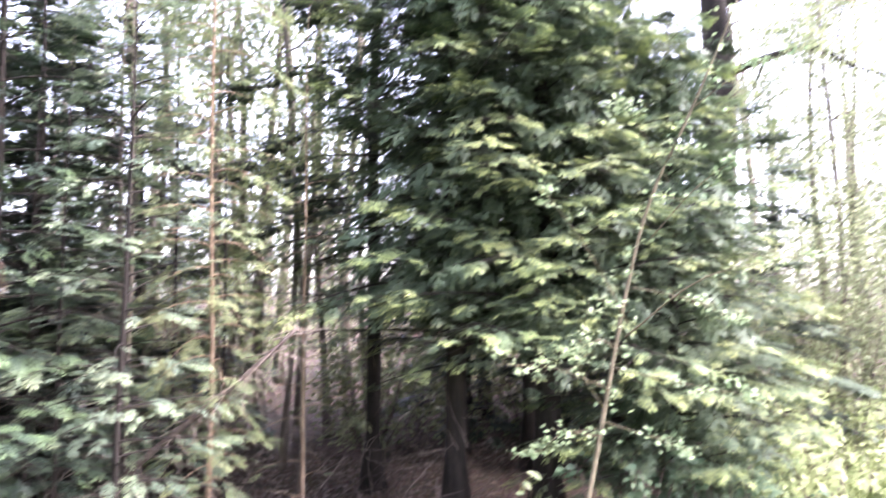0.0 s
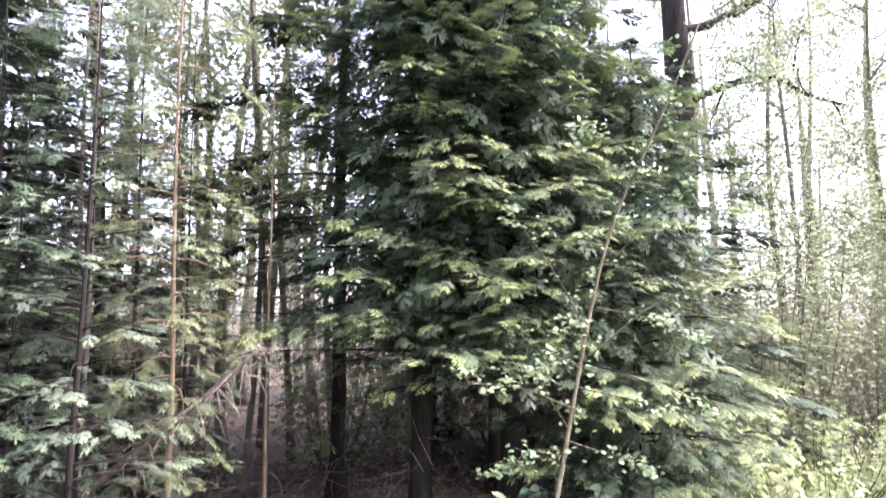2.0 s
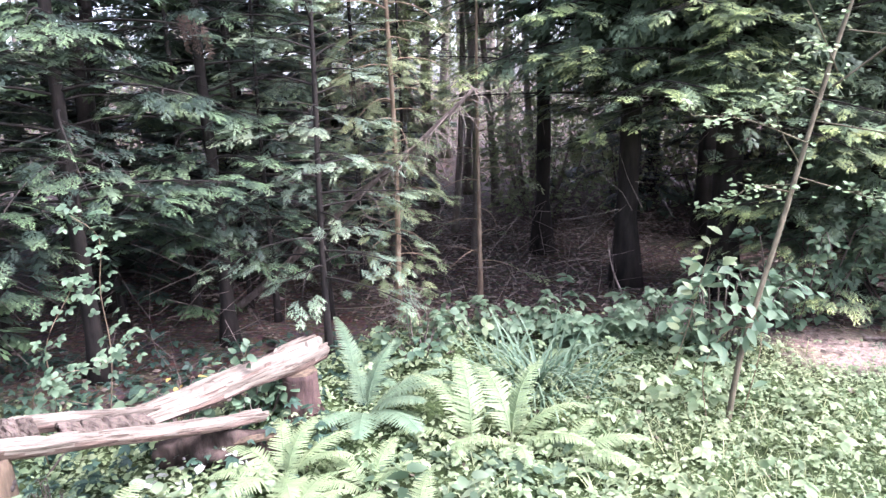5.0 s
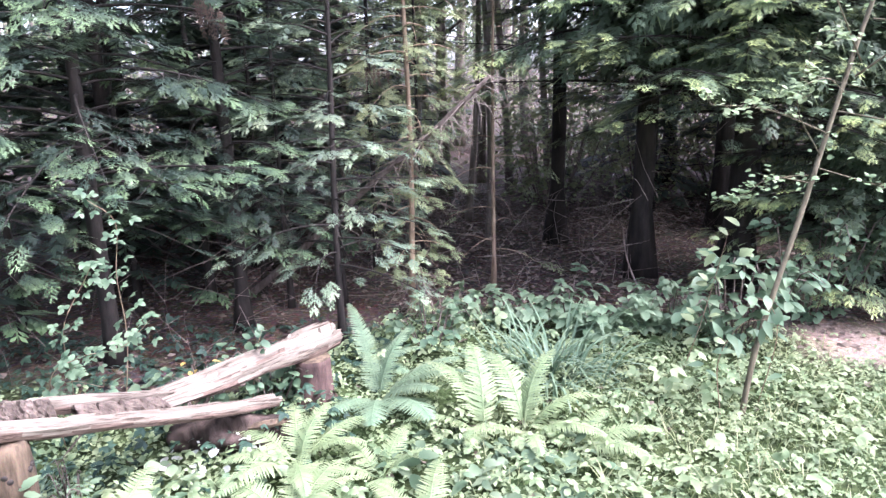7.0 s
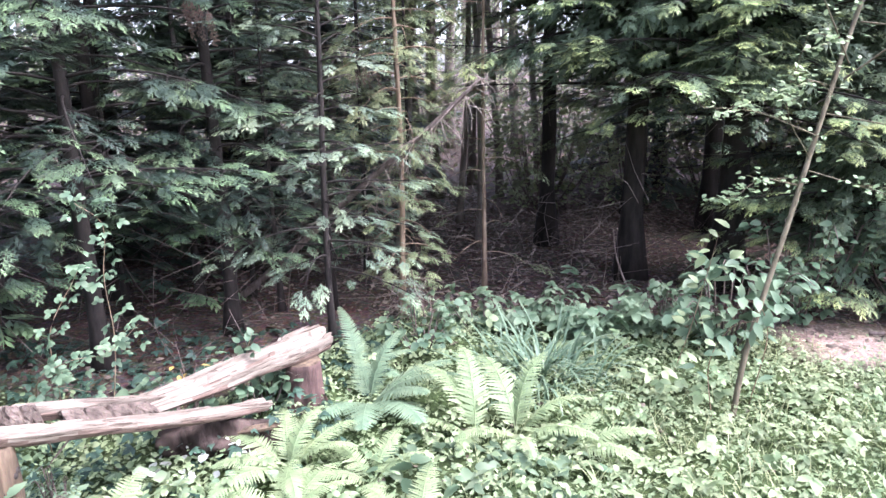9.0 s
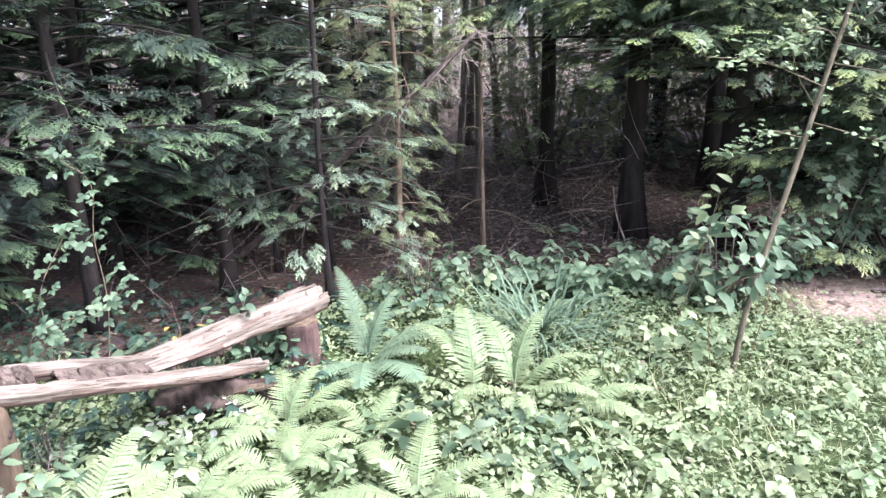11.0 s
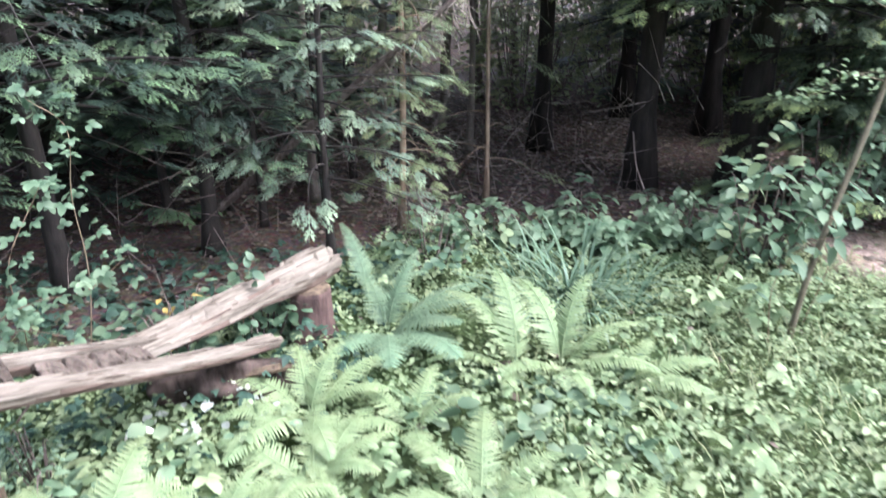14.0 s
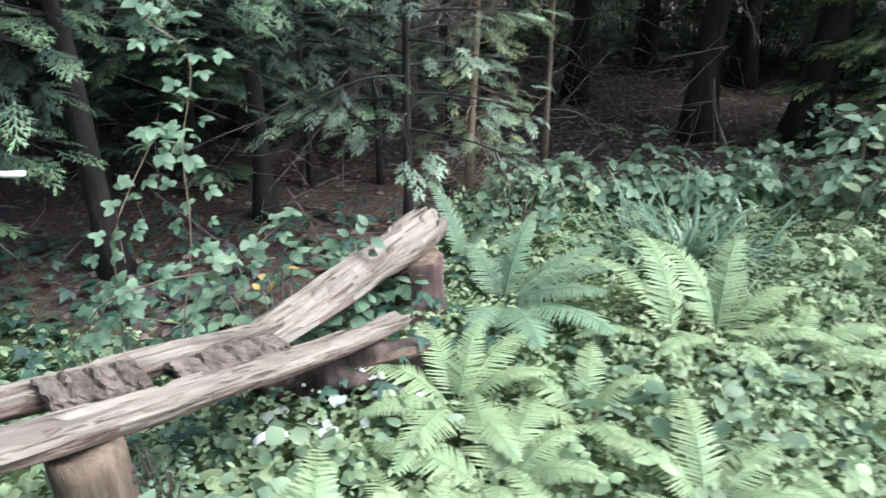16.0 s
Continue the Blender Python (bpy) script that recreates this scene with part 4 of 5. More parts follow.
def stump(parent, at, r, h, material, label, seed, top_material):
    zs = np.linspace(-0.06, h, 12)
    v, f = tube(np.stack([at[0] + 0 * zs, at[1] + 0 * zs, zs], 1), r * (1 + 0.28 * np.exp(-np.maximum(zs, 0) / 0.05)) * (1 - 0.06 * zs / h), 26, 0.07, seed)
    v = v + np.stack([0.10 * r * np.array([noise.noise((p[0] * 45, p[1] * 45, p[2] * 5 + k)) for p in v]) for k in (0, 50, 90)], 1) * [1, 1, 0.5]
    me = mesh_from("stump", v, f, material)
    me.materials.append(top_material)
    for pl in me.polygons:
        if pl.normal.z > 0.8:
            pl.material_index = 1
    return piece("stump", me, parent, label)


def bark_slab(parent, a, b, wide, thick, seed, label):
    """A curl of loose bark, cracked across."""
    a, b = np.array(a), np.array(b)
    n, k = 44, 18
    d = unit(b - a)
    s_ = np.array([-d[1], d[0], 0])
    v = []
    for i in range(n):
        s = i / (n - 1)
        c = a + (b - a) * s
        crack = 0.62 if i % 11 in (9, 10) else 1.0
        for j in range(k):
            t = j / (k - 1) * math.pi
            lump = 1 + 0.16 * noise.noise((i * 0.22 + seed, j * 0.4, 0)) + 0.10 * noise.noise((i * 0.8 + seed, j * 1.5, 4)) - 0.08 * (1 if noise.noise((i * 0.5, j * 0.8 + seed, 9)) > 0.22 else 0)
            v.append(c + s_ * math.cos(t) * wide / 2 * lump + np.array([0, 0, 1]) * (math.sin(t) * thick * lump * crack - 0.012) + d * 0.012 * noise.noise((j * 0.8, i * 0.3, seed)))
    top = np.array(v)
    f = [(i * k + j, (i + 1) * k + j, (i + 1) * k + j + 1, i * k + j + 1) for i in range(n - 1) for j in range(k - 1)]
    f += [(i * k, i * k + k - 1, (i + 1) * k + k - 1, (i + 1) * k) for i in range(n - 1)]
    m = len(top)
    top = np.vstack([top, top[:k].mean(0), top[-k:].mean(0)])
    f += [(j, j + 1, min(j + 2, k - 1), m) for j in range(0, k - 1, 2)]
    o = (n - 1) * k
    f += [(o + min(j + 2, k - 1), o + j + 1, o + j, m + 1) for j in range(0, k - 1, 2)]
    return piece("bark_piece", mesh_from("bark_piece", top, f, LOG_BARK, None, False), parent, label)


bench = thing("log_bench", (0, 0, 0), "broken rustic bench of weathered split log halves on stumps", "bench")
log_half("low_log_half", [(-2.42, 0.98, 0.685), (-2.22, 1.30, 0.60), (-2.03, 1.60, 0.495), (-1.87, 1.92, 0.385), (-1.72, 2.24, 0.27), (-1.56, 2.57, 0.178)], (0.115, 0.11, 0.10, 0.09, 0.085, 0.065), (0.05, 0.05, 0.046, 0.044, 0.044, 0.042), 3.0, bench, "pale split log half sagging to its torn end")
log_half("back_log_half", [(-2.56, 1.06, 0.67), (-2.34, 1.38, 0.60), (-2.14, 1.68, 0.515), (-1.98, 1.98, 0.425), (-1.86, 2.24, 0.335)], (0.075, 0.08, 0.07, 0.06, 0.04), (0.05, 0.055, 0.05, 0.045, 0.035), 5.0, bench, "weathered back half of the split log")
log_half("raised_log_half", [(-1.90, 2.14, 0.335), (-1.805, 2.37, 0.322), (-1.705, 2.62, 0.310), (-1.60, 2.88, 0.304), (-1.505, 3.12, 0.300)], (0.085, 0.10, 0.11, 0.115, 0.14, 0.12), (0.045, 0.055, 0.06, 0.065, 0.085, 0.08), 8.0, bench, "pale split log half resting on the shorter stump", roll=20.0)
stump(bench, (-2.035, 1.60), 0.076, 0.455, STUMP_PALE, "barkless pale stump with beetle holes", 4, STUMP_PALE)
stump(bench, (-1.54, 2.92), 0.090, 0.238, STUMP_BARK, "reddish-brown bark-covered stump", 9, STUMP_PALE)
bark_slab(bench, (-2.13, 1.635, 0.525), (-2.02, 1.80, 0.472), 0.10, 0.05, 2.0, "dark cracked loose bark")
bark_slab(bench, (-1.985, 1.86, 0.43), (-1.835, 2.16, 0.335), 0.085, 0.042, 6.0, "dark cracked loose bark")
# beetle holes in the pale stump
g_ = np.random.default_rng(3)
for i in range(7):
    a = radians(-75 + 18 * i + g_.uniform(-5, 5))
    z = g_.uniform(0.29, 0.41)
    c = np.array([-2.035 + 0.0715 * math.cos(a), 1.60 + 0.0715 * math.sin(a), z])
    o = np.array([math.cos(a), math.sin(a), 0])
    v, f = tube([c - o * 0.02, c + o * 0.003], [0.0105, 0.0105], 8)
    piece("beetle_hole", mesh_from("beetle_hole", v, f, HOLE), bench)


def rotten_log():
    ob = thing("rotten_log", (0, 0, 0), "dark rotting log piece with pale bracket fungi under the bench", "log")
    c = curve([(-1.98, 2.36, 0.045), (-1.78, 2.42, 0.06), (-1.62, 2.47, 0.065), (-1.48, 2.56, 0.06)], 44)
    v, f = tube(c, np.interp(np.linspace(0, 1, 44), [0, 0.3, 0.7, 1], [0.06, 0.095, 0.09, 0.05]), 28, 0.5, 5)
    v = v + np.array([noise.noise(p * 13) * 0.045 + noise.noise(p * 40) * 0.016 for p in v])[:, None] * np.array([0.5, -0.8, 0.7])
    piece("wood", mesh_from("wood", v, f, ROTTEN), ob)
    v, f = tube(curve([(-1.62, 2.40, 0.12), (-1.52, 2.44, 0.135), (-1.42, 2.52, 0.12)], 9), [0.006, 0.010, 0.013, 0.014, 0.014, 0.013, 0.011, 0.009, 0.005], 9, 1.2, 2)
    piece("torn_splinter", mesh_from("torn_splinter", v, f, STUMP_PALE, None, False), ob, "pale torn splinter")
    g = np.random.default_rng(12)
    for i in range(5):
        x = -1.84 + 0.06 * i
        an = np.linspace(0, 2 * np.pi, 13)[:-1]
        r = g.uniform(0.010, 0.018) * (1 + 0.3 * np.sin(an * 2 + i))
        rim = np.stack([np.cos(an) * r, np.sin(an) * r * 0.7, 0 * an], 1)
        top = rim * 0.5 + [0, 0, 0.006]
        v = np.vstack([rim - [0, 0, 0.004], rim, top])
        f = [(k * 12 + j, k * 12 + (j + 1) % 12, (k + 1) * 12 + (j + 1) % 12, (k + 1) * 12 + j) for k in range(2) for j in range(12)]
        f += [(24 + j, 24 + (j + 1) % 12, 24 + (j + 2) % 12, 24) for j in range(1, 10, 1)]
        p = piece("bracket_fungus", mesh_from("bracket_fungus", v, f, FUNGUS), ob, "off-white bracket fungus")
        p.location = (x, 2.335 + 0.02 * g.normal() + 0.03 * i * 0.3, g.uniform(0.04, 0.10))
        p.rotation_euler = (radians(g.uniform(10, 35)), 0, g.uniform(-0.5, 0.5))


rotten_log()


def curled_strip(at):
    """A white curl of bark lying before the rotten log."""
    an = np.linspace(radians(15), radians(240), 18)
    arc = np.stack([0.05 * np.cos(an), 0 * an, 0.034 * np.sin(an)], 1)
    v, f = [], []
    for k, p in enumerate(arc):
        w = 0.014 * (0.6 + 0.4 * math.sin(k / 17 * math.pi))
        v += [p + [0, -w, 0], p + [0, w, 0], p * 0.92 + [0, w, 0], p * 0.92 + [0, -w, 0]]
    for k in range(17):
        f += [(k * 4 + j, k * 4 + (j + 1) % 4, k * 4 + 4 + (j + 1) % 4, k * 4 + 4 + j) for j in range(4)]
    f += [(0, 1, 2, 3), (71, 70, 69, 68)]
    ob = new("curled_bark_strip", mesh_from("curled_bark_strip", np.array(v), f, FUNGUS, None, False))
    ob.location, ob.rotation_euler = at, (0.15, -0.2, 0.35)
    tagged(ob, "white curled strip of bark lying before the rotten log", "bark")


curled_strip((-1.86, 2.08, 0.055))


# ---- ferns ----
def frond_mesh(name, arch, seed, material, wide=0.30, pairs=30):
    """A once-divided frond 1 long: rachis that arches over, toothed leaflets in pairs, tapering at both ends."""
    g = np.random.default_rng(seed)
    h = Heap()
    s = np.linspace(0, 1, 13)
    an = arch[0] + (arch[1] - arch[0]) * s ** 1.3
    x, z = np.concatenate([[0], np.cumsum(np.cos(an))[:-1]]) / 12, np.concatenate([[0], np.cumsum(np.sin(an))[:-1]]) / 12
    line = np.stack([x, 0 * x, z], 1)
    v, f = tube(line, np.linspace(0.008, 0.0015, 13), 4, 0, 0, False)
    h.add(v, f, np.full(len(v), 0.6))
    for i in range(pairs):
        u = 0.16 + 0.84 * i / pairs
        p = np.array([np.interp(u, s, line[:, k]) for k in range(3)])
        a = np.interp(u, s, an)
        t, nrm = np.array([math.cos(a), 0, math.sin(a)]), np.array([-math.sin(a), 0, math.cos(a)])
        w = wide * min(1, (u - 0.05) / 0.28) ** 0.8 * (1 - u) ** 0.62 * 1.25 + 0.012
        for sg in (-1, 1):
            sl = 0.30 + 0.35 * u + g.normal(0, 0.05)
            d = unit(t * sl + np.array([0, sg, 0]) - nrm * (0.12 + g.uniform(0, 0.15)))
            c = unit(np.cross(nrm, d))
            n = 5
            lw = 0.84 / pairs * 0.92
            pts = []
            for k in range(n + 1):
                q = k / n
                b = p + d * w * q - nrm * 0.05 * w * q * q
                hw = lw * (1 - q ** 1.8) * 0.55 + 0.0008
                pts += [b, b + c * hw - d * 0.1 * hw + nrm * 0.003, b + d * w / n * 0.5 + c * hw * 0.62, b - c * hw - d * 0.1 * hw + nrm * 0.003, b + d * w / n * 0.5 - c * hw * 0.62]
            pts = np.array(pts)
            ff = []
            for k in range(n):
                o, e = k * 5, (k + 1) * 5
                ff += [(o, o + 2, o + 1, o + 1), (o, e, o + 2, o + 2), (o + 2, e, e + 1, e + 1), (o, o + 3, o + 4, o + 4), (o, o + 4, e, e), (o + 4, e + 3, e, e)]
            ff = [(a_, b_, c_, c_) for a_, b_, c_, _ in ff]
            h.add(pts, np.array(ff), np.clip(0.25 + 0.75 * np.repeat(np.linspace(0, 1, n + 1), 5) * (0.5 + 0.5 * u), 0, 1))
    v, f, t = np.concatenate(h.v), np.concatenate(h.f), np.concatenate(h.t)
    quads = f[f[:, 2] != f[:, 3]]
    tris = f[f[:, 2] == f[:, 3]][:, :3]
    both = np.concatenate([quads[:, [0, 1, 2]], quads[:, [0, 2, 3]], tris])
    return mesh_from(name, v, both, material, t)


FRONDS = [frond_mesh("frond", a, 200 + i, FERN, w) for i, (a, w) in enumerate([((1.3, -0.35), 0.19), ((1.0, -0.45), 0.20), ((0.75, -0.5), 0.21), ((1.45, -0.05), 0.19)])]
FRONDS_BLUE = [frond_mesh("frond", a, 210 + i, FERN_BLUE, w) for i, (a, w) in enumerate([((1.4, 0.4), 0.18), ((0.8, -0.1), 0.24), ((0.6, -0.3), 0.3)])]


def fern(at, fronds, label, blue=False, seed=1, z=0.0):
    """fronds: (azimuth in degrees from +x, length, shape index, roll)."""
    ob = thing("fern", (at[0], at[1], ground_height(*at) - 0.01 + z), label, "fern", "ferns")
    for a, L, k, roll in fronds:
        o = piece("frond", (FRONDS_BLUE if blue else FRONDS)[k], ob)
        o.rotation_mode = "XYZ"
        o.matrix_local = Matrix.Rotation(radians(a), 4, "Z") @ Matrix.Rotation(radians(roll), 4, "X") @ Matrix.Diagonal((L, L, L, 1))


def ring(n, length, seed, start=0.0, kinds=(0, 1, 2), span=360.0):
    g = np.random.default_rng(seed)
    return [(start + span * i / n + g.uniform(-14, 14), length * g.uniform(0.75, 1.15), int(g.choice(kinds)), g.uniform(-12, 12)) for i in range(n)]


PALE = "bright yellow-green fern with arching feathery fronds"
fern((-0.64, 2.74), [(158, 0.50, 0, 10), (118, 0.50, 3, 4), (200, 0.40, 2, 14), (-95, 0.30, 2, 0)], PALE, seed=1)
fern((-0.46, 2.80), [(128, 0.52, 0, 0), (62, 0.48, 3, -6), (20, 0.44, 1, -10), (-15, 0.42, 2, 0), (-70, 0.34, 2, 0), (-140, 0.36, 2, 0)], PALE, seed=14)
fern((-1.36, 2.34), ring(9, 0.42, 2, 10, (0, 1, 1, 2)), "bright yellow-green fern beside the low log end", seed=2)
fern((-0.70, 1.98), ring(7, 0.38, 3, 0, (1, 2, 2)), PALE, seed=3)
fern((-1.62, 1.42), ring(9, 0.50, 4, 30, (0, 0, 1)), "tall bright yellow-green fern before the pale stump", seed=4)
fern((-1.42, 1.72), ring(9, 0.39, 5, 10, (0, 1, 2)), PALE, seed=5)
fern((-1.05, 1.70), ring(6, 0.38, 6, 50, (1, 2)), PALE, seed=6)
fern((-1.22, 1.98), ring(8, 0.35, 21, 25, (0, 1, 2)), PALE, seed=21)
fern((-1.80, 1.62), ring(7, 0.31, 22, 15, (0, 1)), "small bright fern before the pale stump", seed=22)
fern((-1.90, 1.22), ring(8, 0.50, 16, 50, (0, 1)), PALE, seed=16)
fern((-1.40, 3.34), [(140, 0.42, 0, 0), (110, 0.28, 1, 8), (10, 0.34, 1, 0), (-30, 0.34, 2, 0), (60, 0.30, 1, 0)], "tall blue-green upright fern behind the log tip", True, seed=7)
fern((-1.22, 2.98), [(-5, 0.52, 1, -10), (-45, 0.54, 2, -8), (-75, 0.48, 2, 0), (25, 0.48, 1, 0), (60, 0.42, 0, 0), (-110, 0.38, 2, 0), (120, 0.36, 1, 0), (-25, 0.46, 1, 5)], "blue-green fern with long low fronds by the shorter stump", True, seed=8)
fern((-0.22, 2.72), [(15, 0.40, 2, 0), (-20, 0.36, 2, 5), (60, 0.3, 1, 0), (160, 0.26, 2, 0)], "small pale fern with a low outspread frond", seed=9)
fern((-0.98, 2.32), [(-70, 0.32, 2, 0), (20, 0.3, 1, 0), (80, 0.32, 1, 0), (150, 0.3, 2, 0), (210, 0.3, 2, 0)], "small pale green fern among the herbs", seed=10)
fern((-0.32, 1.72), ring(7, 0.36, 11, 20, (0, 1, 2)), "small pale green fern among the herbs", seed=11)
fern((-0.15, 3.95), ring(6, 0.30, 12, 0, (0, 1)), "small fern at the edge of the leaf litter", True, seed=12)


# ---- strap-leaved clump ----
def strap_clump(at, r, n, length, seed):
    g = np.random.default_rng(seed)
    ob = thing("strap_leaf_clump", (at[0], at[1], 0), "clump of long narrow blue-green strap leaves flopping outwards", "plant")
    shapes = [mesh_from("strap_leaf", *strap_shape(6, 0.036, a)[:2], STRAP, strap_shape(6, 0.036, a)[2] * 0.8) for a in (0.35, 0.55, 0.75, 0.95, 1.1)]
    for i in range(n):
        a, q = g.uniform(0, 2 * np.pi), r * g.uniform(0, 0.8)
        o = piece("strap_leaf", shapes[g.integers(0, 5)], ob)
        k = length * g.uniform(0.55, 1.15)
        o.matrix_local = Matrix.Translation((math.cos(a) * q, math.sin(a) * q, -0.01)) @ Matrix.Rotation(a + g.normal(0, 0.6), 4, "Z") @ Matrix.Rotation(radians(g.uniform(-5, 52)), 4, "Y") @ Matrix.Diagonal((k, k, k, 1))


strap_clump((-0.42, 3.48), 0.46, 290, 0.35, 4)


# ---- bramble shoots by the bench ----
def shoot(points, leaves, size, material, label, seed, shape=TREFOIL, r=0.003):
    g = np.random.default_rng(seed)
    p0 = np.array(points[0])
    ob = thing("bramble_shoot", tuple(p0), label, "bramble", "bramble shoots")
    c = curve(np.array(points) - p0, 24)
    v, f = tube(c, np.linspace(r, r * 0.35, 24), 5, 0.2, seed)
    piece("stem", mesh_from("stem", v, f, BARK_RED), ob)
    h = Heap()
    u = np.repeat(np.linspace(0.25, 1, leaves // 2), 2)
    P = np.stack([np.interp(u, np.linspace(0, 1, 24), c[:, k]) for k in range(3)], 1)
    t = unit(np.stack([np.interp(u, np.linspace(0, 1, 24), np.gradient(c, axis=0)[:, k]) for k in range(3)], 1))
    sd = unit(np.cross(t, [0, -0.6, 1])) * np.where(np.arange(len(u)) % 2, 1, -1)[:, None]
    D = sd + t * 0.5 + g.normal(0, 0.55, P.shape) + [0, 0, -0.2]
    P = P + g.normal(0, size * 0.45, P.shape)
    scatter(h, shape, P + sd * 0.012, frames_of(D, g.normal(0, 0.25, P.shape) + [0.1, -0.55, 1]), size * g.uniform(0.7, 1.2, len(u)), g.uniform(-0.2, 0.5, len(u)))
    piece("leaves", h.mesh("leaves", material), ob)


SHOOT = "upright bramble shoot with paired bright round leaves"
shoot([(-2.42, 2.30, 0), (-2.25, 2.14, 0.40), (-2.19, 2.08, 0.66), (-2.10, 2.14, 0.86), (-2.02, 2.10, 0.94)], 34, 0.056, BRAMBLE, SHOOT, 1)
shoot([(-2.45, 2.25, 0), (-2.30, 2.08, 0.42), (-2.08, 2.03, 0.57), (-1.90, 2.03, 0.62), (-1.74, 2.02, 0.75)], 34, 0.054, BRAMBLE, "arching bramble shoot reaching over the log bench", 2)
shoot([(-2.30, 2.45, 0), (-2.14, 2.36, 0.5), (-2.08, 2.28, 0.82), (-2.0, 2.22, 1.06), (-2.06, 2.16, 1.16)], 34, 0.055, BRAMBLE, SHOOT, 3)
shoot([(-2.75, 2.0, 0), (-2.62, 1.88, 0.45), (-2.52, 1.92, 0.78), (-2.40, 1.90, 0.90)], 28, 0.060, BRAMBLE, SHOOT, 4)
shoot([(-2.55, 2.40, 0), (-2.44, 2.22, 0.28), (-2.22, 2.10, 0.42), (-2.08, 2.12, 0.40)], 20, 0.060, BRAMBLE, "low arching bramble shoot in the shade of the bench", 5)
shoot([(-1.80, 2.75, 0), (-1.74, 2.72, 0.3), (-1.68, 2.70, 0.46)], 14, 0.05, BRAMBLE, "short leafy shoot behind the raised log", 6, LEAF_TOOTHED)
shoot([(0.42, 3.15, 0), (0.38, 3.1, 0.3), (0.45, 3.05, 0.5), (0.55, 3.0, 0.56)], 14, 0.085, BRAMBLE, "shoot with large drooping leaves beside the sapling's foot", 7, LEAF_LONG)
shoot([(0.62, 3.35, 0), (0.66, 3.3, 0.35), (0.6, 3.2, 0.55), (0.5, 3.1, 0.62)], 12, 0.08, BRAMBLE, "shoot with large drooping leaves beside the sapling's foot", 8, LEAF_OVAL)
shoot([(0.30, 3.70, 0), (0.36, 3.62, 0.3), (0.42, 3.6, 0.62), (0.45, 3.58, 0.8)], 20, 0.07, HERB, "upright leafy shoot behind the sapling", 9, LEAF_TOOTHED)


# ---- low herbs, ivy, grass, fallen leaves ----
def carpet(name, n, region, shape, size, height, material, label, seed, density=None, tilt=0.3):
    """Leaves held at a small height over the ground; region: (x0, x1, y0, y1); density(x, y) from 0 to 1."""
    g = np.random.default_rng(seed)
    x, y = g.uniform(region[0], region[1], n), g.uniform(region[2], region[3], n)
    if density:
        keep = g.uniform(0, 1, n) < density(x, y)
        x, y = x[keep], y[keep]
    gz = np.array([ground_height(a, b) for a, b in zip(x, y)])
    tall = np.array([max(0.0, 0.55 + 0.9 * noise.noise((a * 2.2, b * 2.2, seed))) for a, b in zip(x, y)])
    z = gz + 0.008 + (height * tall) * g.uniform(0.15, 1, len(x))
    a = g.uniform(0, 2 * np.pi, len(x))
    D = np.stack([np.cos(a), np.sin(a), g.uniform(-0.45, 0.15, len(x))], 1)
    N = g.normal(0, tilt, (len(x), 3)) + [0, -0.1, 1]
    h = Heap()
    scatter(h, shape, np.stack([x, y, z], 1), frames_of(D, N), size * g.uniform(0.55, 1.25, len(x)), g.uniform(-0.45, 0.45, len(x)))
    ob = new(name, h.mesh(name, material))
    return tagged(ob, label, "undergrowth", kind="stuff")


def open_ground(x, y):
    edge = 4.35 - 1.75 * smooth(-1.2, -2.2, x) + 0.3 * smooth(1.5, 4, x)
    on_path = (1 - smooth(0.16, 0.34, np.abs(y - (4.25 + 0.12 * (x - 1.4))))) * smooth(0.9, 1.2, x)
    fade = 1 - smooth(2.3, 4.4, np.hypot(x + 0.2, (y - 2.7) * 1.1) + 0.4 * np.sin(x * 3.1) * np.cos(y * 2.7))
    return (1 - smooth(-0.2, 0.15, y - edge)) * (1 - 0.94 * on_path) * fade


def patchy(scale, seed, lo=-0.15, hi=0.2):
    return lambda x, y: open_ground(x, y) * np.array([float(smooth(lo, hi, noise.noise((a * scale, b * scale, seed)))) for a, b in zip(x, y)])


NEARBY = (-4.4, 4.4, -1.2, 4.6)
carpet("low_herbs", 44000, NEARBY, LEAF_SMALL, 0.030, 0.15, HERB, "low carpet of small green herb leaves", 301, open_ground)
carpet("trefoil_herbs", 8500, NEARBY, TREFOIL, 0.056, 0.15, HERB, "low light green herbs with three-part leaves", 308, open_ground, 0.4)
carpet("tiny_herbs", 46000, NEARBY, LEAF_FAR, 0.03, 0.06, HERB, "fine low carpet of tiny green leaves", 307, open_ground)
carpet("round_herbs", 12000, NEARBY, LEAF_ROUND, 0.033, 0.16, HERB, "low round-leaved herbs in patches", 302, patchy(1.3, 2.0))
# brambles take the lighter herb green in place of brighter light on open ground
carpet("bramble_carpet", 3000, NEARBY, TREFOIL, 0.10, 0.17, HERB, "trailing brambles with three-part toothed leaves in a green lightened as if lit", 303, patchy(0.9, 5.0))
carpet("ivy_carpet", 8500, (-4.2, -1.0, 1.4, 4.6), IVY_LEAF, 0.07, 0.16, IVY, "dark ivy carpet round and behind the bench", 304, lambda x, y: 0.34 * (1 - smooth(0.6, 1.2, np.abs(y - 2.95 - 0.35 * (x + 1.9)))) * (1 - smooth(-1.5, -1.1, x)))
carpet("broad_pale_leaves", 110, (-1.0, -0.1, 2.15, 2.78), LEAF_TOOTHED, 0.08, 0.18, BRAMBLE_LIGHT, "broad pale green leaves round the ferns", 309)
carpet("broad_leaves_by_stump", 70, (-1.95, -1.35, 1.5, 2.2), LEAF_ROUND, 0.065, 0.18, BRAMBLE_LIGHT, "round pale green leaves before the bench", 310)
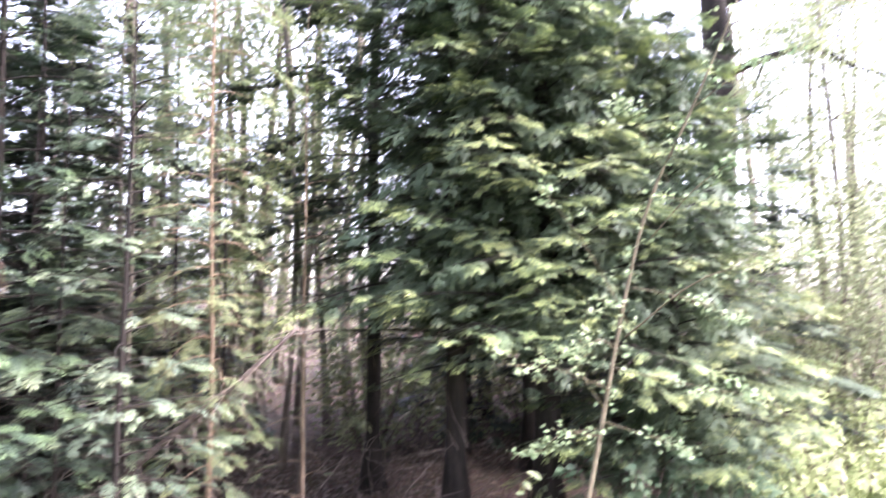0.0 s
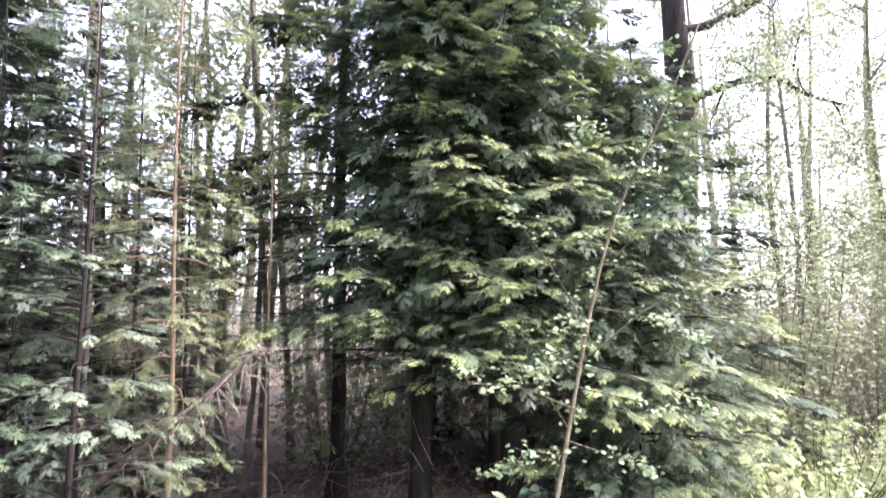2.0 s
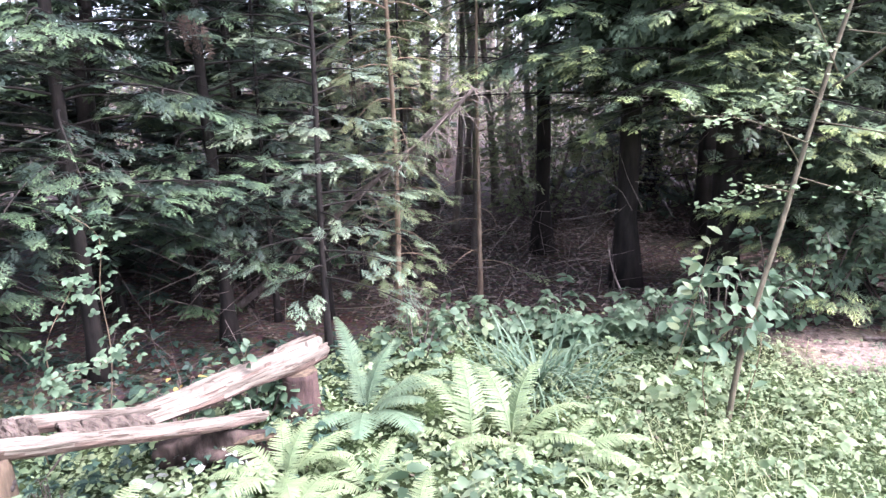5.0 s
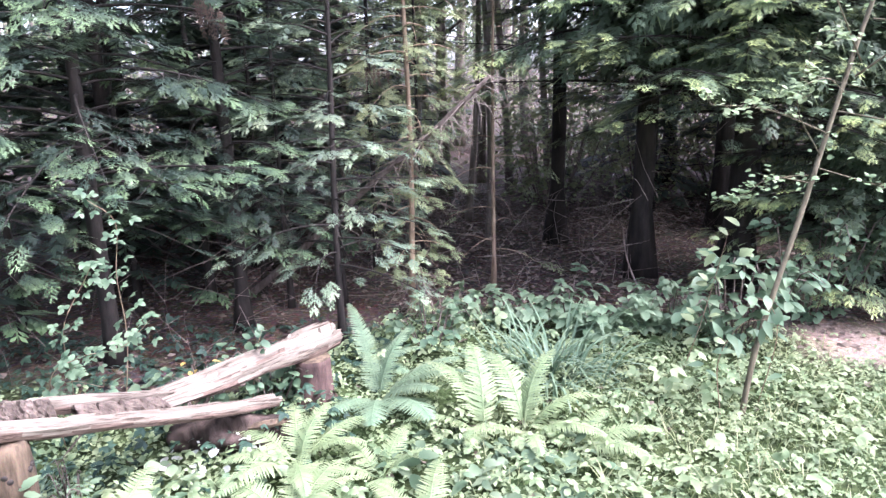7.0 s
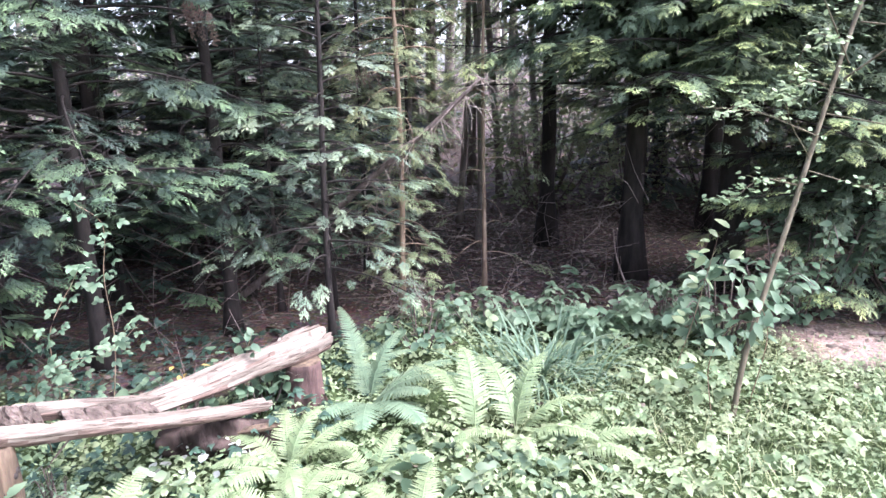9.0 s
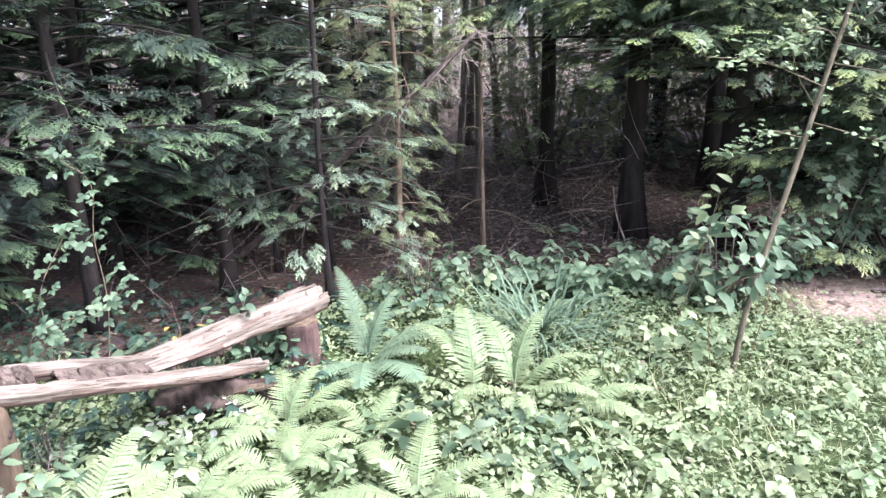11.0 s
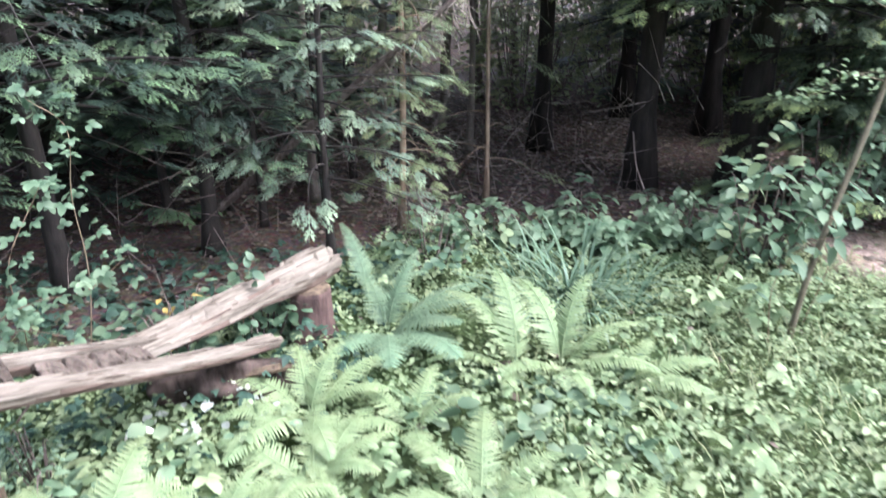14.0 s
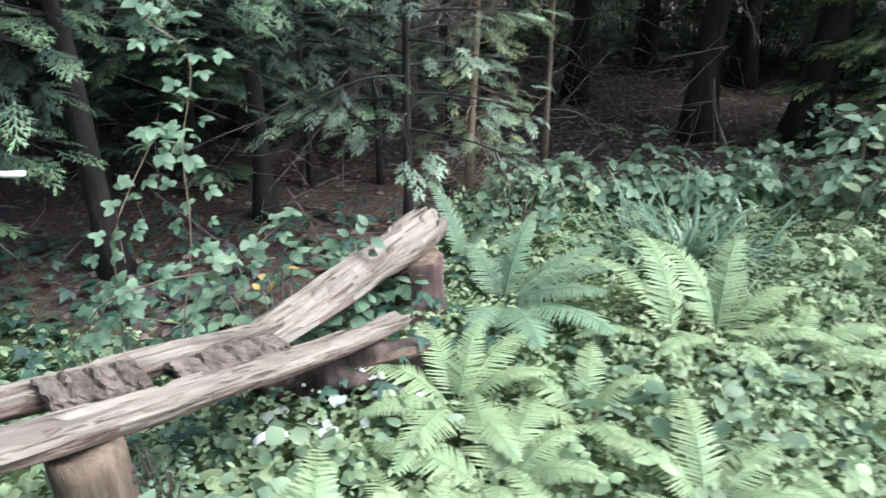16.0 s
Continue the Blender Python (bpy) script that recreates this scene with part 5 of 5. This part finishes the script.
carpet("white_edged_leaves", 36, (-1.98, -1.42, 2.12, 2.4), LEAF_ROUND, 0.042, 0.12, WHITE_LEAF, "pale shining leaves by the rotten log", 305)
carpet("litter_leaves", 15000, (-4.5, 3.5, 2.2, 9.0), LEAF_FAR, 0.055, 0.012, DRY_LEAF, "brown fallen leaves on the wood's floor", 306, lambda x, y: (1 - 0.85 * open_ground(x, y)) * (0.25 + 0.75 * smooth(4.0, 4.8, y)), 0.25)


def grass(name, n, region, length, seed, density, material, label):
    g = np.random.default_rng(seed)
    x, y = g.uniform(region[0], region[1], n), g.uniform(region[2], region[3], n)
    keep = g.uniform(0, 1, n) < density(x, y)
    x, y = x[keep], y[keep]
    gz = np.array([ground_height(a, b) for a, b in zip(x, y)])
    a = g.uniform(0, 2 * np.pi, len(x))
    turn = np.stack([np.stack([np.cos(a), np.sin(a), 0 * a], 1), np.stack([-np.sin(a), np.cos(a), 0 * a], 1), np.tile([0, 0, 1.0], (len(x), 1))], -1)
    h = Heap()
    scatter(h, strap_shape(3, 0.035, 0.55), np.stack([x, y, gz - 0.005], 1), turn, length * g.uniform(0.5, 1.3, len(x)), g.uniform(-0.5, 0.4, len(x)))
    return tagged(new(name, h.mesh(name, material)), label, "grass", kind="stuff")


grass("turf_grass", 28000, (-3.5, 4.2, -1.2, 4.2), 0.115, 320, lambda x, y: open_ground(x, y) * np.maximum(smooth(-1.3, 0.6, x), 1 - smooth(0.4, 1.0, y)) * (1 - 0.5 * smooth(3.0, 3.6, y)), GRASS, "fine light green grass among the herbs")
grass("bank_grass", 7000, (2.2, 7.0, 4.4, 8.0), 0.40, 321, lambda x, y: 0.9 + 0 * x, NETTLE, "tall yellow-green grass on the open bank")


# ---- dead wood ----
def twig_thing(name, points, r, label, category, seed, side=0, side_len=0.2, material=TWIG, hang=0.0, parts="stem", twigs=TWIG):
    g = np.random.default_rng(seed)
    p0 = np.array(points[0])
    ob = thing(name, tuple(p0), label, category)
    c = curve(np.array(points) - p0, 22)
    v, f = tube(c, np.linspace(r, r * 0.4, 22), 8, 0.25, seed)
    piece(parts, mesh_from(parts, v, f, material), ob)
    if side:
        h = Heap()
        for i in range(side):
            k = g.integers(6, 22)
            d = unit(g.normal(0, 1, 3) * [1, 0.6, 0.6] + [0, 0, -hang])
            e = c[k] + d * side_len * g.uniform(0.5, 1.2)
            e2 = e + unit(d + g.normal(0, 0.4, 3) + [0, 0, -hang]) * side_len * 0.5
            v, f = tube([c[k], e, e2], [max(0.0035, r * 0.10), max(0.0025, r * 0.07), 0.0012], 4, 0, 0, False)
            h.add(v, f)
        piece("twig_growth", h.mesh("twig_growth", twigs), ob)["kind"] = "stuff"
    return ob


twig_thing("leaning_dead_branch", [(-2.75, 4.30, -0.03), (-2.2, 4.25, 0.42), (-1.62, 4.14, 0.92), (-1.30, 4.12, 1.17), (-1.06, 4.11, 1.38), (-0.86, 4.14, 1.57)], 0.027, "dead brown branch leaning across the gap, with bare drooping twigs", "branch", 401, 90, 0.18, TWIG, 0.7, twigs=TWIG_PALE)
twig_thing("fallen_stick", [(0.11, 4.56, -0.01), (0.06, 4.62, 0.16), (-0.02, 4.7, 0.36), (-0.05, 4.75, 0.55)], 0.009, "thin pale stick leaning in the litter", "stick", 402)
twig_thing("fallen_stick", [(-1.18, 4.0, -0.01), (-1.22, 4.02, 0.16), (-1.28, 4.04, 0.30), (-1.29, 4.04, 0.40)], 0.010, "pale broken stick standing by a thin stem", "stick", 403, 8, 0.12)
twig_thing("fallen_stick", [(-2.40, 2.15, -0.01), (-2.3, 2.2, 0.12), (-2.16, 2.28, 0.26)], 0.005, "thin dry stalk behind the bench", "stick", 404)
twig_thing("fallen_stick", [(1.5, 4.45, 0.01), (1.75, 4.42, 0.03), (2.05, 4.36, 0.02)], 0.012, "dark stick lying on the bare patch", "stick", 405, 3, 0.1)
twig_thing("pale_stalk", [(-2.28, 1.12, -0.02), (-2.16, 1.2, 0.5), (-2.0, 1.27, 0.95), (-1.90, 1.30, 1.09), (-1.79, 1.30, 1.11)], 0.009, "dry bleached plant stalk bent over at the top", "stalk", 406, 0, 0.1, plain_material("bleached_stalk", (0.62, 0.60, 0.56)))


def twig_tangle(name, n, region, length, seed, label, top, material=TWIG):
    g = np.random.default_rng(seed)
    h = Heap()
    for i in range(n):
        p = np.array([g.uniform(region[0], region[1]), g.uniform(region[2], region[3]), g.uniform(0, 1) ** 2 * top])
        d = unit(g.normal(0, 1, 3) * [1, 1, 0.45 + 0.4 * (top > 0.2)])
        L = length * g.uniform(0.4, 1.3)
        e = p + d * L
        e[2] = max(e[2], 0.01)
        v, f = tube([p, (p + e) / 2 + g.normal(0, 0.04 * L, 3), e], [0.0024, 0.0018, 0.001], 4, 0, 0, False)
        h.add(v, f)
    return tagged(new(name, h.mesh(name, material)), label, "twigs", kind="stuff")


twig_tangle("dead_twigs", 420, (-2.6, 1.2, 4.5, 8.0), 0.5, 411, "grey-brown dead twigs lying in the leaf litter", 0.25)
twig_tangle("bench_side_twigs", 90, (-3.6, -1.9, 2.8, 4.2), 0.45, 414, "thin dry twigs and stalks in the shade behind the bench", 0.7)
twig_tangle("stem_foot_twigs", 110, (-1.58, -1.2, 4.1, 4.4), 0.22, 412, "tangle of dead twigs round a stem's foot", 0.3, TWIG_PALE)
# the paler twig colour here replaces light missing deep in the gap
twig_tangle("dead_undergrowth", 620, (-2.6, 0.4, 4.6, 8.0), 0.42, 413, "bare dead side twigs between the thin stems", 1.9, TWIG_PALE)


def dead_spray(at, n, length, seed):
    g = np.random.default_rng(seed)
    ob = thing("dead_spray", at, "withered brown spray hanging from a bough", "foliage", "dead sprays")
    h = Heap()
    P = g.normal(0, 0.03, (n, 3))
    D = np.stack([g.normal(0.18, 0.14, n), g.normal(0, 0.14, n), np.full(n, -1.0)], 1)
    scatter(h, fan_shape(8, 0.15, 0.09, seed, 0.025), P, frames_of(D, g.normal(0, 0.3, (n, 3)) + [0, -1, 0.2]), length * g.uniform(0.6, 1.1, n), g.uniform(-0.2, 0.4, n))
    piece("spray", h.mesh("spray", DEAD_LEAF), ob)["kind"] = "stuff"


dead_spray((-2.14, 3.18, 1.96), 4, 0.20, 1)
dead_spray((-2.04, 3.18, 1.92), 4, 0.19, 2)
dead_spray((-1.43, 3.62, 1.64), 8, 0.11, 3)
bush((-2.02, 2.66), 0.06, 0.30, 3, 7, 0.05, LEAF_OVAL, YELLOW_LEAF, "small seedling with yellowed leaves behind the bench", "plant", "yellow_seedling", seed=420)
bush((-2.08, 1.88), 0.10, 0.24, 14, 260, 0.022, LEAF_LONG, STRAP, "small bushy green seedling growing against the low log", "plant", "bushy_seedling", seed=421)
